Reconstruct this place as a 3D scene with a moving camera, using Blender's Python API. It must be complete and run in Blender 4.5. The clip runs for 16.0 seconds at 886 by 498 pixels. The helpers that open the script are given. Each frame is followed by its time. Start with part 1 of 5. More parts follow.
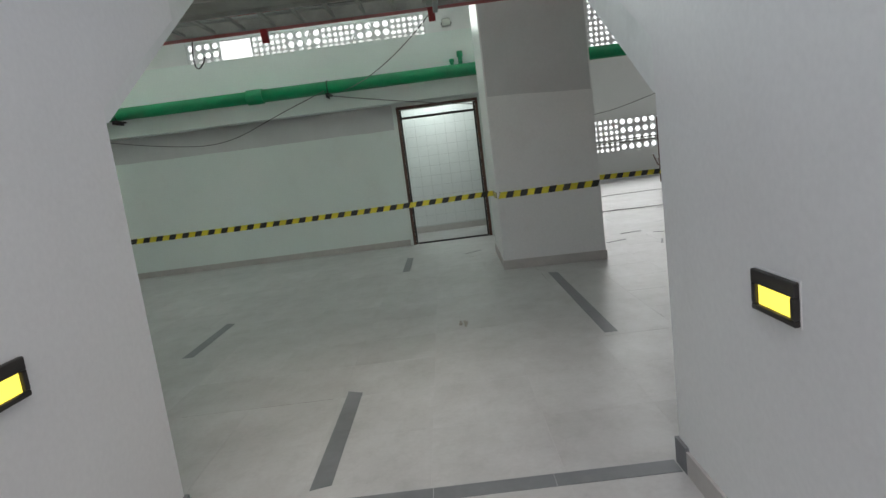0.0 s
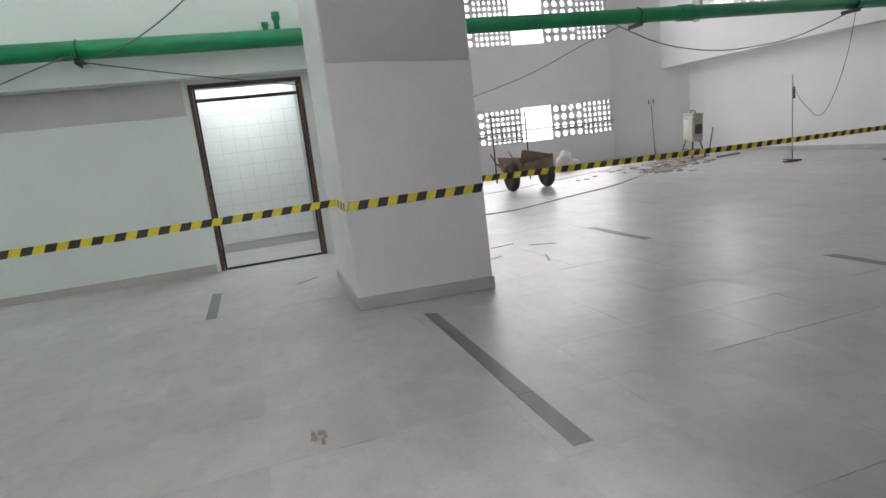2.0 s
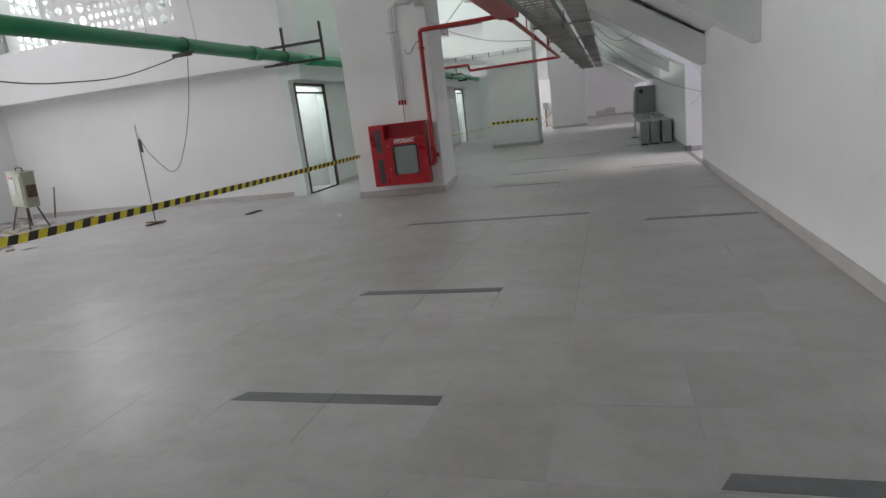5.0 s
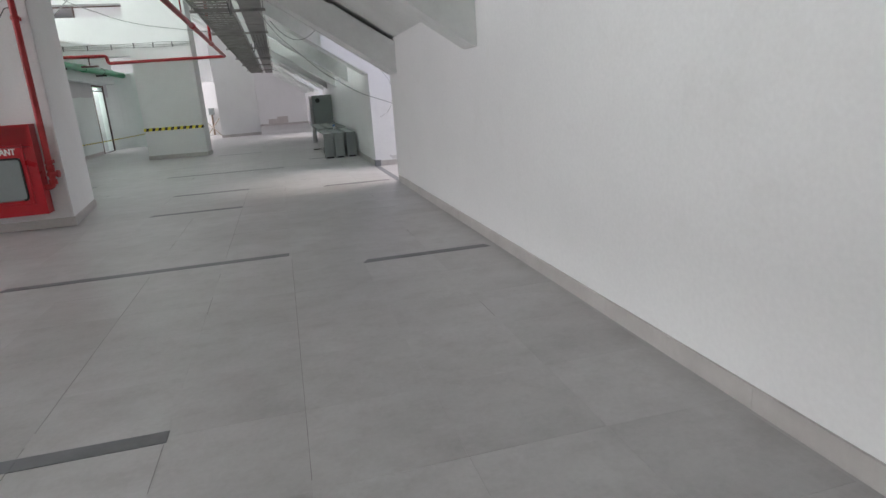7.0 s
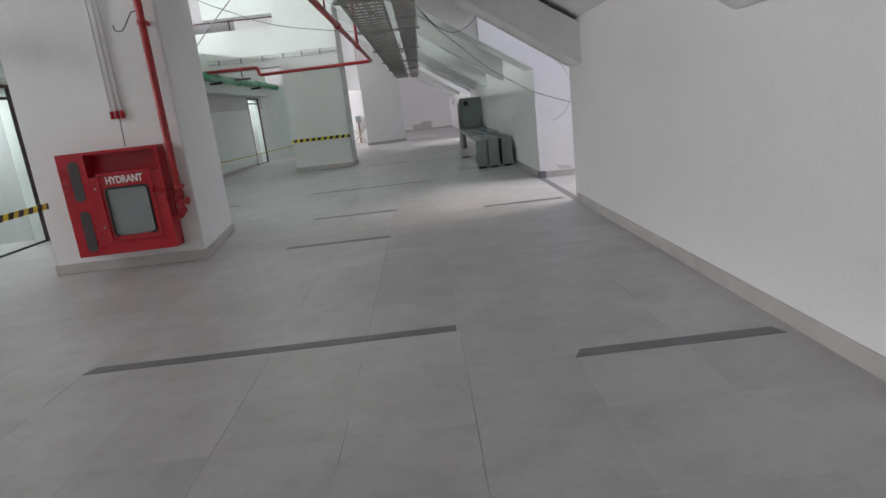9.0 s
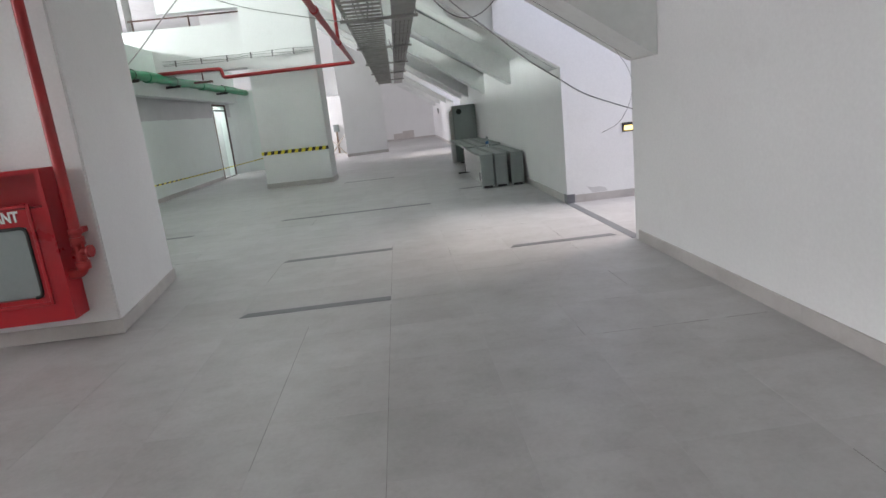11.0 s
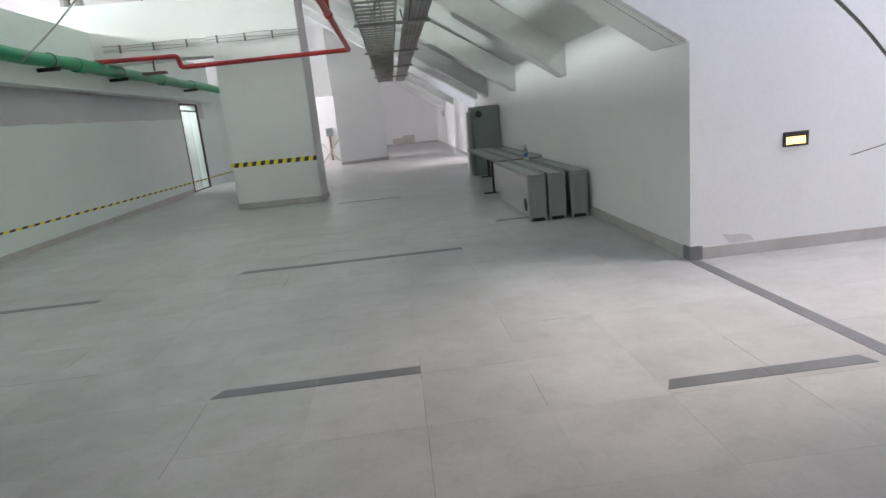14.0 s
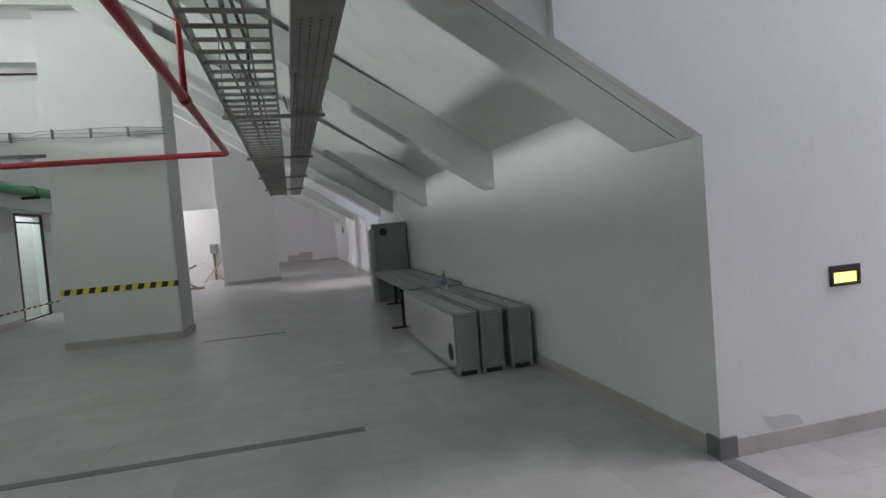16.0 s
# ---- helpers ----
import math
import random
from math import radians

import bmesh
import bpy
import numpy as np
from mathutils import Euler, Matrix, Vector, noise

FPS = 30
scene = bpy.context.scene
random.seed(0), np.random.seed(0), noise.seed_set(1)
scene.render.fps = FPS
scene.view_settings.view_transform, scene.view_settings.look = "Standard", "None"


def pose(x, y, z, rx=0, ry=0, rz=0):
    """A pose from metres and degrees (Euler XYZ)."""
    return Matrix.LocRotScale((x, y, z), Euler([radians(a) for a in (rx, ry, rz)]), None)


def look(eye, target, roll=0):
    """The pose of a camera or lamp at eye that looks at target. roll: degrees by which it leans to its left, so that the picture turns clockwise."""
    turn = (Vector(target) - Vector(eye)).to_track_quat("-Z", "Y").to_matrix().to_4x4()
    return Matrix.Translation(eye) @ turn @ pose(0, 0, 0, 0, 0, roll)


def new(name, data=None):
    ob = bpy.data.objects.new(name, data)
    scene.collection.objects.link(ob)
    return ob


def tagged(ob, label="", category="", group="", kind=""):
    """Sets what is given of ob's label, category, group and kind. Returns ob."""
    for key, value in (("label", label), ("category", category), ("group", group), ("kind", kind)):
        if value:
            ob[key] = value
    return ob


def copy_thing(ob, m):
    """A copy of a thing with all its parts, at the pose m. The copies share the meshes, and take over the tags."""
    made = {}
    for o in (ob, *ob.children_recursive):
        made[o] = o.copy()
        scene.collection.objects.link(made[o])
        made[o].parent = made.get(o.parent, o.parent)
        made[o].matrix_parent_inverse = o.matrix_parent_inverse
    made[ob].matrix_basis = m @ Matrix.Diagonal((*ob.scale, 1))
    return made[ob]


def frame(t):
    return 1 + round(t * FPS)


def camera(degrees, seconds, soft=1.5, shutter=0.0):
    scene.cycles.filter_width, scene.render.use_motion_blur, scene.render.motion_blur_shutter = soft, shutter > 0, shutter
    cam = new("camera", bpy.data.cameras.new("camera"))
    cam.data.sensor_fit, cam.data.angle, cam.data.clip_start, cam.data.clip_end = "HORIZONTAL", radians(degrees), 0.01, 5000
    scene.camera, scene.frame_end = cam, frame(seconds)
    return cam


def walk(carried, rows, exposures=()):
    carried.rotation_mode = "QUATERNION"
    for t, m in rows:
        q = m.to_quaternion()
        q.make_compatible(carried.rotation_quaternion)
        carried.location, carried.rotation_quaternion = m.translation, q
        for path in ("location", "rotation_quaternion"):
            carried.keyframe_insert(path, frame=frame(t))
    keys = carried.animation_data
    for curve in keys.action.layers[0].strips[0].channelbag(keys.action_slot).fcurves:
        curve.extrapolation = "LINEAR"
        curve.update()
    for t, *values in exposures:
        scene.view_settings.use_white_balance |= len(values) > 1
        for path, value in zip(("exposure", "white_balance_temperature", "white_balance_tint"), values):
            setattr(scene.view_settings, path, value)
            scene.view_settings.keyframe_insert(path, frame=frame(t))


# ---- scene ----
cam = camera(73.6, 16.0)
PATH = [
    (0, (0.297, -0.969, 1.449), (0.264, 1.008, 1.149), -7.3),
    (0.5, (0.226, -0.422, 1.414), (0.231, 1.557, 1.126), -7.0),
    (1, (0.143, 0.15, 1.401), (0.258, 2.123, 1.1), -6.8),
    (1.5, (0.126, 0.659, 1.411), (0.541, 2.577, 1.025), -6.3),
    (2, (0.208, 1.2, 1.406), (0.777, 3.082, 1.037), -6.7),
    (2.4, (0.29, 1.522, 1.414), (1.103, 3.302, 1.001), -7.2),
    (2.5, (0.311, 1.609, 1.425), (1.217, 3.343, 1.007), -6.4),
    (2.6, (0.331, 1.664, 1.425), (1.363, 3.318, 0.978), -5.9),
    (3, (0.601, 1.942, 1.398), (1.997, 3.301, 0.944), -5.2),
    (3.5, (0.957, 2.241, 1.421), (2.538, 3.396, 1.011), -5.7),
    (4, (1.351, 2.526, 1.42), (3.131, 3.318, 0.967), -5.9),
    (4.5, (1.82, 2.769, 1.417), (3.633, 3.497, 0.99), -7.4),
    (5, (2.331, 2.995, 1.397), (4.197, 3.562, 0.955), -6.8),
    (5.2, (2.511, 3.046, 1.403), (4.406, 3.488, 0.94), -6.6),
    (7.3, (4.513, 3.255, 1.368), (6.38, 2.754, 0.856), -3.8),
    (7.5, (4.739, 3.269, 1.359), (6.626, 2.825, 0.865), -4.4),
    (8, (5.213, 3.334, 1.381), (7.128, 3.066, 0.871), -6.0),
    (8.5, (5.714, 3.325, 1.392), (7.654, 3.245, 0.913), -6.2),
    (9, (6.161, 3.392, 1.399), (8.105, 3.368, 0.929), -6.5),
    (9.2, (6.325, 3.384, 1.397), (8.272, 3.379, 0.939), -7.2),
    (11.3, (8.568, 3.73, 1.422), (10.513, 3.621, 0.971), -6.1),
    (11.5, (8.762, 3.75, 1.424), (10.711, 3.664, 0.981), -5.7),
    (12, (9.263, 3.798, 1.431), (11.208, 3.687, 0.978), -6.4),
    (12.5, (9.81, 3.784, 1.419), (11.761, 3.632, 1.004), -5.7),
    (13, (10.361, 3.865, 1.418), (12.309, 3.73, 0.985), -5.8),
    (13.5, (10.88, 3.918, 1.405), (12.827, 3.776, 0.969), -5.8),
    (14, (11.446, 3.905, 1.438), (13.393, 3.781, 0.996), -5.7),
    (14.5, (11.963, 3.915, 1.438), (13.913, 3.765, 1.018), -5.7),
    (15, (12.503, 3.798, 1.444), (14.471, 3.587, 1.162), -5.2),
    (15.5, (13.012, 3.749, 1.455), (14.984, 3.453, 1.305), -4.3),
    (16, (13.433, 3.695, 1.451), (15.37, 3.204, 1.362), -4.6),
]
EXPOSURES = [(0.0, -0.61, 6450, 7), (0.5, -0.55, 6450, 7), (1.0, -0.37, 6440, 10), (1.5, -0.10, 6430, 14), (2.0, 0.05, 6420, 16), (2.5, 0.16, 6410, 15), (3.0, 0.14, 6410, 14), (3.5, 0.0, 6410, 14), (4.0, -0.34, 6410, 14),
             (4.5, -0.18, 6410, 14), (5.0, 0.0, 6410, 14), (7.5, 0.36, 6390, 15), (8.0, 0.34, 6390, 15), (9.0, 0.22, 6390, 15), (11.5, 0.62, 6390, 14), (12.5, 0.64, 6390, 14), (13.5, 0.57, 6390, 15),
             (14.5, 0.32, 6390, 13), (15.0, 0.20, 6390, 13), (15.5, 0.0, 6390, 13), (16.0, -0.24, 6390, 13)]
walk(cam, [(t, look(eye, target, roll)) for t, eye, target, roll in PATH], EXPOSURES)

# ---- light ----
world = bpy.data.worlds.new("overcast_sky")
scene.world = world
world.use_nodes = True
wn = world.node_tree
sky = wn.nodes.new("ShaderNodeTexSky")
sky.sky_type, sky.sun_disc = "NISHITA", False
sky.sun_elevation, sky.sun_rotation = radians(58), radians(160)
sky.air_density, sky.dust_density, sky.ozone_density = 1.0, 4.0, 0.6
wn.links.new(sky.outputs[0], wn.nodes["Background"].inputs[0])
wn.nodes["Background"].inputs[1].default_value = 0.15
sun_data = bpy.data.lights.new("sun", "SUN")
sun_data.energy, sun_data.angle, sun_data.color = 0.8, radians(20), (1.0, 0.98, 0.95)
sun = new("sun", sun_data)
sun.matrix_world = look((0, -20, 30), (6, -8, 0))


def area(name, eye, target, sx, sy, watts, colour, spread=180):
    data = bpy.data.lights.new(name, "AREA")
    data.shape, data.size, data.size_y, data.energy, data.color = "RECTANGLE", sx, sy, watts, colour
    data.spread = radians(spread)
    ob = new(name, data)
    ob.matrix_world = look(eye, target)
    return ob


NEUTRAL, GREENISH = (1.0, 0.95, 0.99), (0.91, 1.0, 0.95)
for vx in (0.06, 15.04, 30.04):
    area("passage_daylight", (vx, -2.6, 3.4), (vx, 7.0, 1.4), 2.2, 2.2, 42 if vx > 5 else 44, NEUTRAL)
area("window_daylight", (8.2, 19.2, 5.1), (8.2, 2.0, 0.9), 8.0, 2.0, 200, (1.0, 0.98, 0.99), 130)
area("window_daylight", (8.2, 19.2, 1.5), (8.2, 9, 0.8), 8.0, 1.1, 95, (1.0, 0.985, 0.99), 130)
area("window_daylight", (-3.7, 19.2, 5.2), (-3.7, 3, 3.1), 8.0, 1.9, 650, GREENISH, 70)
area("window_daylight", (13.4, 14.2, 5.1), (5, 12, 1.0), 4.6, 2.0, 45, (1.0, 0.97, 1.0))
area("window_daylight", (18.9, 19.2, 5.6), (18.9, 1.5, 1.5), 6.0, 1.15, 620, GREENISH, 100)
area("window_daylight", (34.0, 19.2, 5.2), (34.0, 3, 3.1), 9.0, 1.9, 520, (1.0, 0.96, 1.0), 100)


# ---- materials ----
def nodes_of(name, rough=0.6, metal=0.0):
    m = bpy.data.materials.new(name)
    m.use_nodes = True
    t = m.node_tree
    b = t.nodes["Principled BSDF"]
    b.inputs["Roughness"].default_value, b.inputs["Metallic"].default_value = rough, metal
    return m, t, b


def noise_node(t, scale, detail=4.0, rough=0.55, stretch=None):
    n = t.nodes.new("ShaderNodeTexNoise")
    n.inputs["Scale"].default_value, n.inputs["Detail"].default_value, n.inputs["Roughness"].default_value = scale, detail, rough
    c = t.nodes.new("ShaderNodeTexCoord")
    g = t.nodes.new("ShaderNodeNewGeometry")
    src = g.outputs["Position"]
    if stretch:
        mp = t.nodes.new("ShaderNodeMapping")
        mp.inputs["Scale"].default_value = stretch
        t.links.new(src, mp.inputs[0])
        src = mp.outputs[0]
    t.links.new(src, n.inputs["Vector"])
    return n


def ramp(t, src, stops):
    r = t.nodes.new("ShaderNodeValToRGB")
    e = r.color_ramp.elements
    while len(e) < len(stops):
        e.new(0.5)
    for k, (p, c) in zip(e, stops):
        k.position, k.color = p, (*c, 1)
    t.links.new(src, r.inputs[0])
    return r


def mixed(t, mode, fac, a, b):
    m = t.nodes.new("ShaderNodeMixRGB")
    m.blend_type = mode
    for i, v in enumerate((fac, a, b)):
        if hasattr(v, "links"):
            t.links.new(v, m.inputs[i])
        else:
            m.inputs[i].default_value = v if i == 0 else (*v, 1)
    return m.outputs[0]


def bumped(t, b, src, strength, dist):
    n = t.nodes.new("ShaderNodeBump")
    n.inputs["Strength"].default_value, n.inputs["Distance"].default_value = strength, dist
    t.links.new(src, n.inputs["Height"])
    t.links.new(n.outputs[0], b.inputs["Normal"])


def surface(name, colour, rough=0.6, metal=0.0, spread=0.12, big=0.7, small=25.0, bump=0.15, dirt=None, dirt_amount=0.0, stretch=None, rough_spread=0.1):
    """Two scales of variation, fine relief and, where given, stains."""
    m, t, b = nodes_of(name, rough, metal)
    n1, n2 = noise_node(t, big, 5.0, 0.6, stretch), noise_node(t, small, 3.0, 0.6, stretch)
    lo, hi = [max(0.0, c * (1 - spread)) for c in colour], [min(1.0, c * (1 + spread * 0.6)) for c in colour]
    c = ramp(t, n1.outputs[0], [(0.3, lo), (0.7, hi)]).outputs[0]
    g = ramp(t, n2.outputs[0], [(0.25, (0.9, 0.9, 0.9)), (0.75, (1, 1, 1))]).outputs[0]
    c = mixed(t, "MULTIPLY", 0.6, c, g)
    if dirt:
        n3 = noise_node(t, 1.7, 8.0, 0.7, stretch)
        f = ramp(t, n3.outputs[0], [(0.56, (0, 0, 0)), (0.74, (dirt_amount,) * 3)]).outputs[0]
        c = mixed(t, "MIX", f, c, dirt)
    t.links.new(c, b.inputs["Base Color"])
    r = t.nodes.new("ShaderNodeMapRange")
    r.inputs["To Min"].default_value, r.inputs["To Max"].default_value = max(0.02, rough - rough_spread), min(1, rough + rough_spread)
    t.links.new(n1.outputs[0], r.inputs["Value"])
    t.links.new(r.outputs[0], b.inputs["Roughness"])
    bumped(t, b, n2.outputs[0], bump, 0.004)
    return m


def tile_material(name, colour, rough, by_island):
    m, t, b = nodes_of(name, rough)
    if by_island:
        g = t.nodes.new("ShaderNodeNewGeometry")
        rnd = g.outputs["Random Per Island"]
    else:
        g = t.nodes.new("ShaderNodeObjectInfo")
        rnd = g.outputs["Random"]
    piece = ramp(t, rnd, [(0.0, [c * 0.96 for c in colour]), (1.0, [c * 1.03 for c in colour])]).outputs[0]
    n1 = noise_node(t, 1.6, 3.0, 0.55)
    shift = t.nodes.new("ShaderNodeVectorMath")
    shift.operation = "SCALE"
    shift.inputs[0].default_value = (61.0, 37.0, 13.0)
    t.links.new(rnd, shift.inputs["Scale"])
    moved = t.nodes.new("ShaderNodeVectorMath")
    moved.operation = "ADD"
    t.links.new(n1.inputs["Vector"].links[0].from_socket, moved.inputs[0])
    t.links.new(shift.outputs[0], moved.inputs[1])
    t.links.new(moved.outputs[0], n1.inputs["Vector"])
    n0 = noise_node(t, 0.35, 2.0, 0.5)
    cloud = ramp(t, n1.outputs[0], [(0.3, (0.86, 0.855, 0.85)), (0.68, (1.03, 1.03, 1.03))]).outputs[0]
    c = mixed(t, "MULTIPLY", 1.0, piece, cloud)
    c = mixed(t, "MULTIPLY", 1.0, c, ramp(t, n0.outputs[0], [(0.35, (0.91, 0.91, 0.905)), (0.65, (1.03, 1.03, 1.03))]).outputs[0])
    n2 = noise_node(t, 38.0, 3.0, 0.6)
    c = mixed(t, "MULTIPLY", 0.5, c, ramp(t, n2.outputs[0], [(0.3, (0.86, 0.86, 0.86)), (0.7, (1, 1, 1))]).outputs[0])
    n3 = noise_node(t, 3.1, 4.0, 0.6, (1.0, 0.6, 1.0))
    c = mixed(t, "MULTIPLY", 1.0, c, ramp(t, n3.outputs[0], [(0.35, (0.92, 0.915, 0.91)), (0.65, (1.03, 1.03, 1.03))]).outputs[0])
    n4 = noise_node(t, 7.0, 6.0, 0.7, (1.0, 0.8, 1.0))
    c = mixed(t, "MULTIPLY", 1.0, c, ramp(t, n4.outputs[0], [(0.34, (0.91, 0.905, 0.9)), (0.52, (1, 1, 1))]).outputs[0])
    t.links.new(c, b.inputs["Base Color"])
    r = t.nodes.new("ShaderNodeMapRange")
    r.inputs["From Min"].default_value, r.inputs["From Max"].default_value = 0.3, 0.7
    r.inputs["To Min"].default_value, r.inputs["To Max"].default_value = rough - 0.02, rough + 0.08
    t.links.new(n1.outputs[0], r.inputs["Value"])
    t.links.new(r.outputs[0], b.inputs["Roughness"])
    bumped(t, b, n2.outputs[0], 0.05, 0.002)
    return m


WALL = surface("white_wall_paint", (0.81, 0.81, 0.805), 0.62, spread=0.05, big=0.5, small=40, bump=0.08, dirt=(0.62, 0.61, 0.58), dirt_amount=0.25)
WALL_OUT = surface("pale_green_white_wall_paint", (0.755, 0.82, 0.785), 0.62, spread=0.05, big=0.5, small=40, bump=0.08, dirt=(0.60, 0.62, 0.58), dirt_amount=0.25)
SCREEN = surface("pale_grey_screen_paint", (0.78, 0.78, 0.78), 0.6, spread=0.08)
CONCRETE = surface("painted_concrete_soffit", (0.79, 0.81, 0.79), 0.75, spread=0.10, big=0.8, small=18, bump=0.25, dirt=(0.50, 0.50, 0.48), dirt_amount=0.4)
ROOM_GROUT = surface("grey_tile_grout", (0.55, 0.57, 0.56), 0.85, spread=0.2)
GROUT = surface("grey_grout", (0.53, 0.525, 0.52), 0.85, spread=0.15)
STRIP = surface("dark_grey_stone_strip", (0.175, 0.18, 0.19), 0.45, spread=0.22, big=3.0, dirt=(0.26, 0.26, 0.25), dirt_amount=0.5)
SKIRT = surface("beige_grey_stone_skirting", (0.51, 0.485, 0.465), 0.45, spread=0.14, big=2.0, dirt=(0.22, 0.19, 0.16), dirt_amount=0.5)
TILE_PIECE = tile_material("grey_porcelain_tile", (0.53, 0.523, 0.523), 0.35, False)
TILE_STUFF = tile_material("grey_porcelain_tile_field", (0.53, 0.523, 0.523), 0.35, True)
WHITE_TILE = surface("white_glazed_wall_tile", (0.76, 0.785, 0.775), 0.18, spread=0.04, big=2.0, bump=0.02)
GREEN = surface("green_painted_pipe", (0.006, 0.27, 0.105), 0.36, spread=0.22, big=2.5, small=30, bump=0.12, dirt=(0.09, 0.20, 0.11), dirt_amount=0.35)
RED = surface("red_enamel", (0.44, 0.007, 0.016), 0.30, spread=0.15, big=2.0, bump=0.03, dirt=(0.33, 0.03, 0.03), dirt_amount=0.3)
RED_PIPE = surface("red_painted_steel_pipe", (0.40, 0.022, 0.024), 0.42, spread=0.25, big=4.0, dirt=(0.22, 0.06, 0.05), dirt_amount=0.4)
RUST = surface("rusty_brown_primer_steel", (0.13, 0.075, 0.055), 0.7, spread=0.4, big=6.0, dirt=(0.22, 0.20, 0.18), dirt_amount=0.7, bump=0.3)
DARK = surface("dark_steel_frame", (0.045, 0.04, 0.037), 0.5, metal=0.3, spread=0.4, big=5.0, dirt=(0.15, 0.11, 0.09), dirt_amount=0.5)
TRAY = surface("dull_galvanised_tray_steel", (0.36, 0.35, 0.33), 0.5, metal=0.6, spread=0.25, big=4.0, small=60, bump=0.06, dirt=(0.22, 0.20, 0.18), dirt_amount=0.5)
# undercoat grey, darkened to hold the shade below the overhanging upper wall
SHADED_UNDERCOAT = surface("grey_shaded_wall_undercoat", (0.60, 0.605, 0.605), 0.75, spread=0.06, big=1.5, small=40, bump=0.08)
FILLER = surface("pale_grey_wall_filler", (0.63, 0.625, 0.62), 0.85, spread=0.06, big=5.0, bump=0.3)
PUTTY = surface("pale_beige_wall_putty", (0.56, 0.52, 0.50), 0.8, spread=0.08, big=3.0)
GALV = surface("galvanised_steel", (0.50, 0.50, 0.48), 0.42, metal=0.85, spread=0.2, big=5.0, small=60, bump=0.06, dirt=(0.30, 0.29, 0.27), dirt_amount=0.4)
BRIGHT_STEEL = surface("polished_steel_sheet", (0.78, 0.78, 0.77), 0.16, metal=1.0, spread=0.04, big=2.0, bump=0.02, rough_spread=0.04)
PALE_STEEL = surface("pale_grey_steel_sheet", (0.72, 0.72, 0.70), 0.35, spread=0.08, big=2.0, bump=0.03)
CABINET = surface("grey_green_powder_coat", (0.30, 0.335, 0.32), 0.45, spread=0.1, big=2.0, bump=0.03, dirt=(0.36, 0.35, 0.33), dirt_amount=0.4)
BLACK = surface("black_rubber", (0.016, 0.016, 0.016), 0.6, spread=0.3, big=6.0)
TYRE = surface("dusty_black_rubber", (0.07, 0.068, 0.065), 0.75, spread=0.3, big=6.0, dirt=(0.20, 0.19, 0.17), dirt_amount=0.5)
CABLE = surface("grey_cable_sheath", (0.17, 0.17, 0.17), 0.55, spread=0.3, big=6.0)
CABLE_LIGHT = surface("pale_cable_sheath", (0.36, 0.36, 0.35), 0.55, spread=0.3, big=6.0)
CONDUIT = surface("white_plastic_conduit", (0.72, 0.72, 0.70), 0.4, spread=0.08)
YELLOW = surface("yellow_plastic_tape", (0.92, 0.80, 0.06), 0.4, spread=0.12, big=5.0)
TAPE_BLACK = surface("black_plastic_tape", (0.045, 0.045, 0.035), 0.4, spread=0.3, big=5.0)
WOOD = surface("dusty_brown_timber", (0.25, 0.18, 0.12), 0.8, spread=0.35, big=4.0, small=60, bump=0.4, dirt=(0.36, 0.33, 0.29), dirt_amount=0.6)
SACK = surface("white_woven_sack", (0.68, 0.66, 0.62), 0.8, spread=0.15, big=6.0, small=90, bump=0.4, dirt=(0.42, 0.38, 0.33), dirt_amount=0.5)
GREY_PAINT = surface("grey_plastic", (0.48, 0.48, 0.46), 0.5, spread=0.1)
WHITE_PAINT = surface("white_lettering_paint", (0.80, 0.80, 0.79), 0.5, spread=0.05)
RUBBLE = surface("grey_mortar_crumbs", (0.42, 0.39, 0.35), 0.9, spread=0.3, big=7.0, bump=0.5)
GROUND = surface("pale_concrete_ground", (0.34, 0.34, 0.32), 0.9, spread=0.2, big=0.3)


def glass_material(name, colour, rough):
    m, t, b = nodes_of(name, rough)
    b.inputs["Base Color"].default_value = (*colour, 1)
    b.inputs["Transmission Weight"].default_value = 1.0
    b.inputs["IOR"].default_value = 1.45
    return m


SIDE_PANE = surface("dark_brown_side_pane", (0.085, 0.07, 0.07), 0.25, spread=0.2, big=4.0)
PANE = surface("cloudy_grey_cabinet_window", (0.27, 0.30, 0.30), 0.25, spread=0.1)
BOTTLE = glass_material("clear_plastic_bottle", (0.86, 0.93, 0.96), 0.08)


def emitter(name, colour, strength):
    m, t, b = nodes_of(name, 0.5)
    b.inputs["Base Color"].default_value = (*colour, 1)
    b.inputs["Emission Color"].default_value = (*colour, 1)
    b.inputs["Emission Strength"].default_value = strength
    return m


LAMP_GLOW = emitter("warm_step_light_diffuser", (1.0, 0.80, 0.10), 2.2)
LAMP_GLOW_PALE = emitter("pale_step_light_diffuser", (1.0, 0.78, 0.25), 1.7)


# ---- mesh tools ----
def box(bm, x0, x1, y0, y1, z0, z1, mat=0):
    v = [bm.verts.new((x, y, z)) for z in (z0, z1) for x, y in ((x0, y0), (x1, y0), (x1, y1), (x0, y1))]
    for f in ((3, 2, 1, 0), (4, 5, 6, 7), (0, 1, 5, 4), (1, 2, 6, 5), (2, 3, 7, 6), (3, 0, 4, 7)):
        bm.faces.new([v[i] for i in f]).material_index = mat
    return v


def bevelled(bm, amount=0.01, segments=2):
    bmesh.ops.bevel(bm, geom=list(bm.edges), offset=amount, segments=segments, affect="EDGES", profile=0.5)
    return bm


def cbox(x0, x1, y0, y1, z0, z1, bevel=0.0, segments=2):
    bm = bmesh.new()
    box(bm, x0, x1, y0, y1, z0, z1)
    return bevelled(bm, bevel, segments) if bevel else bm


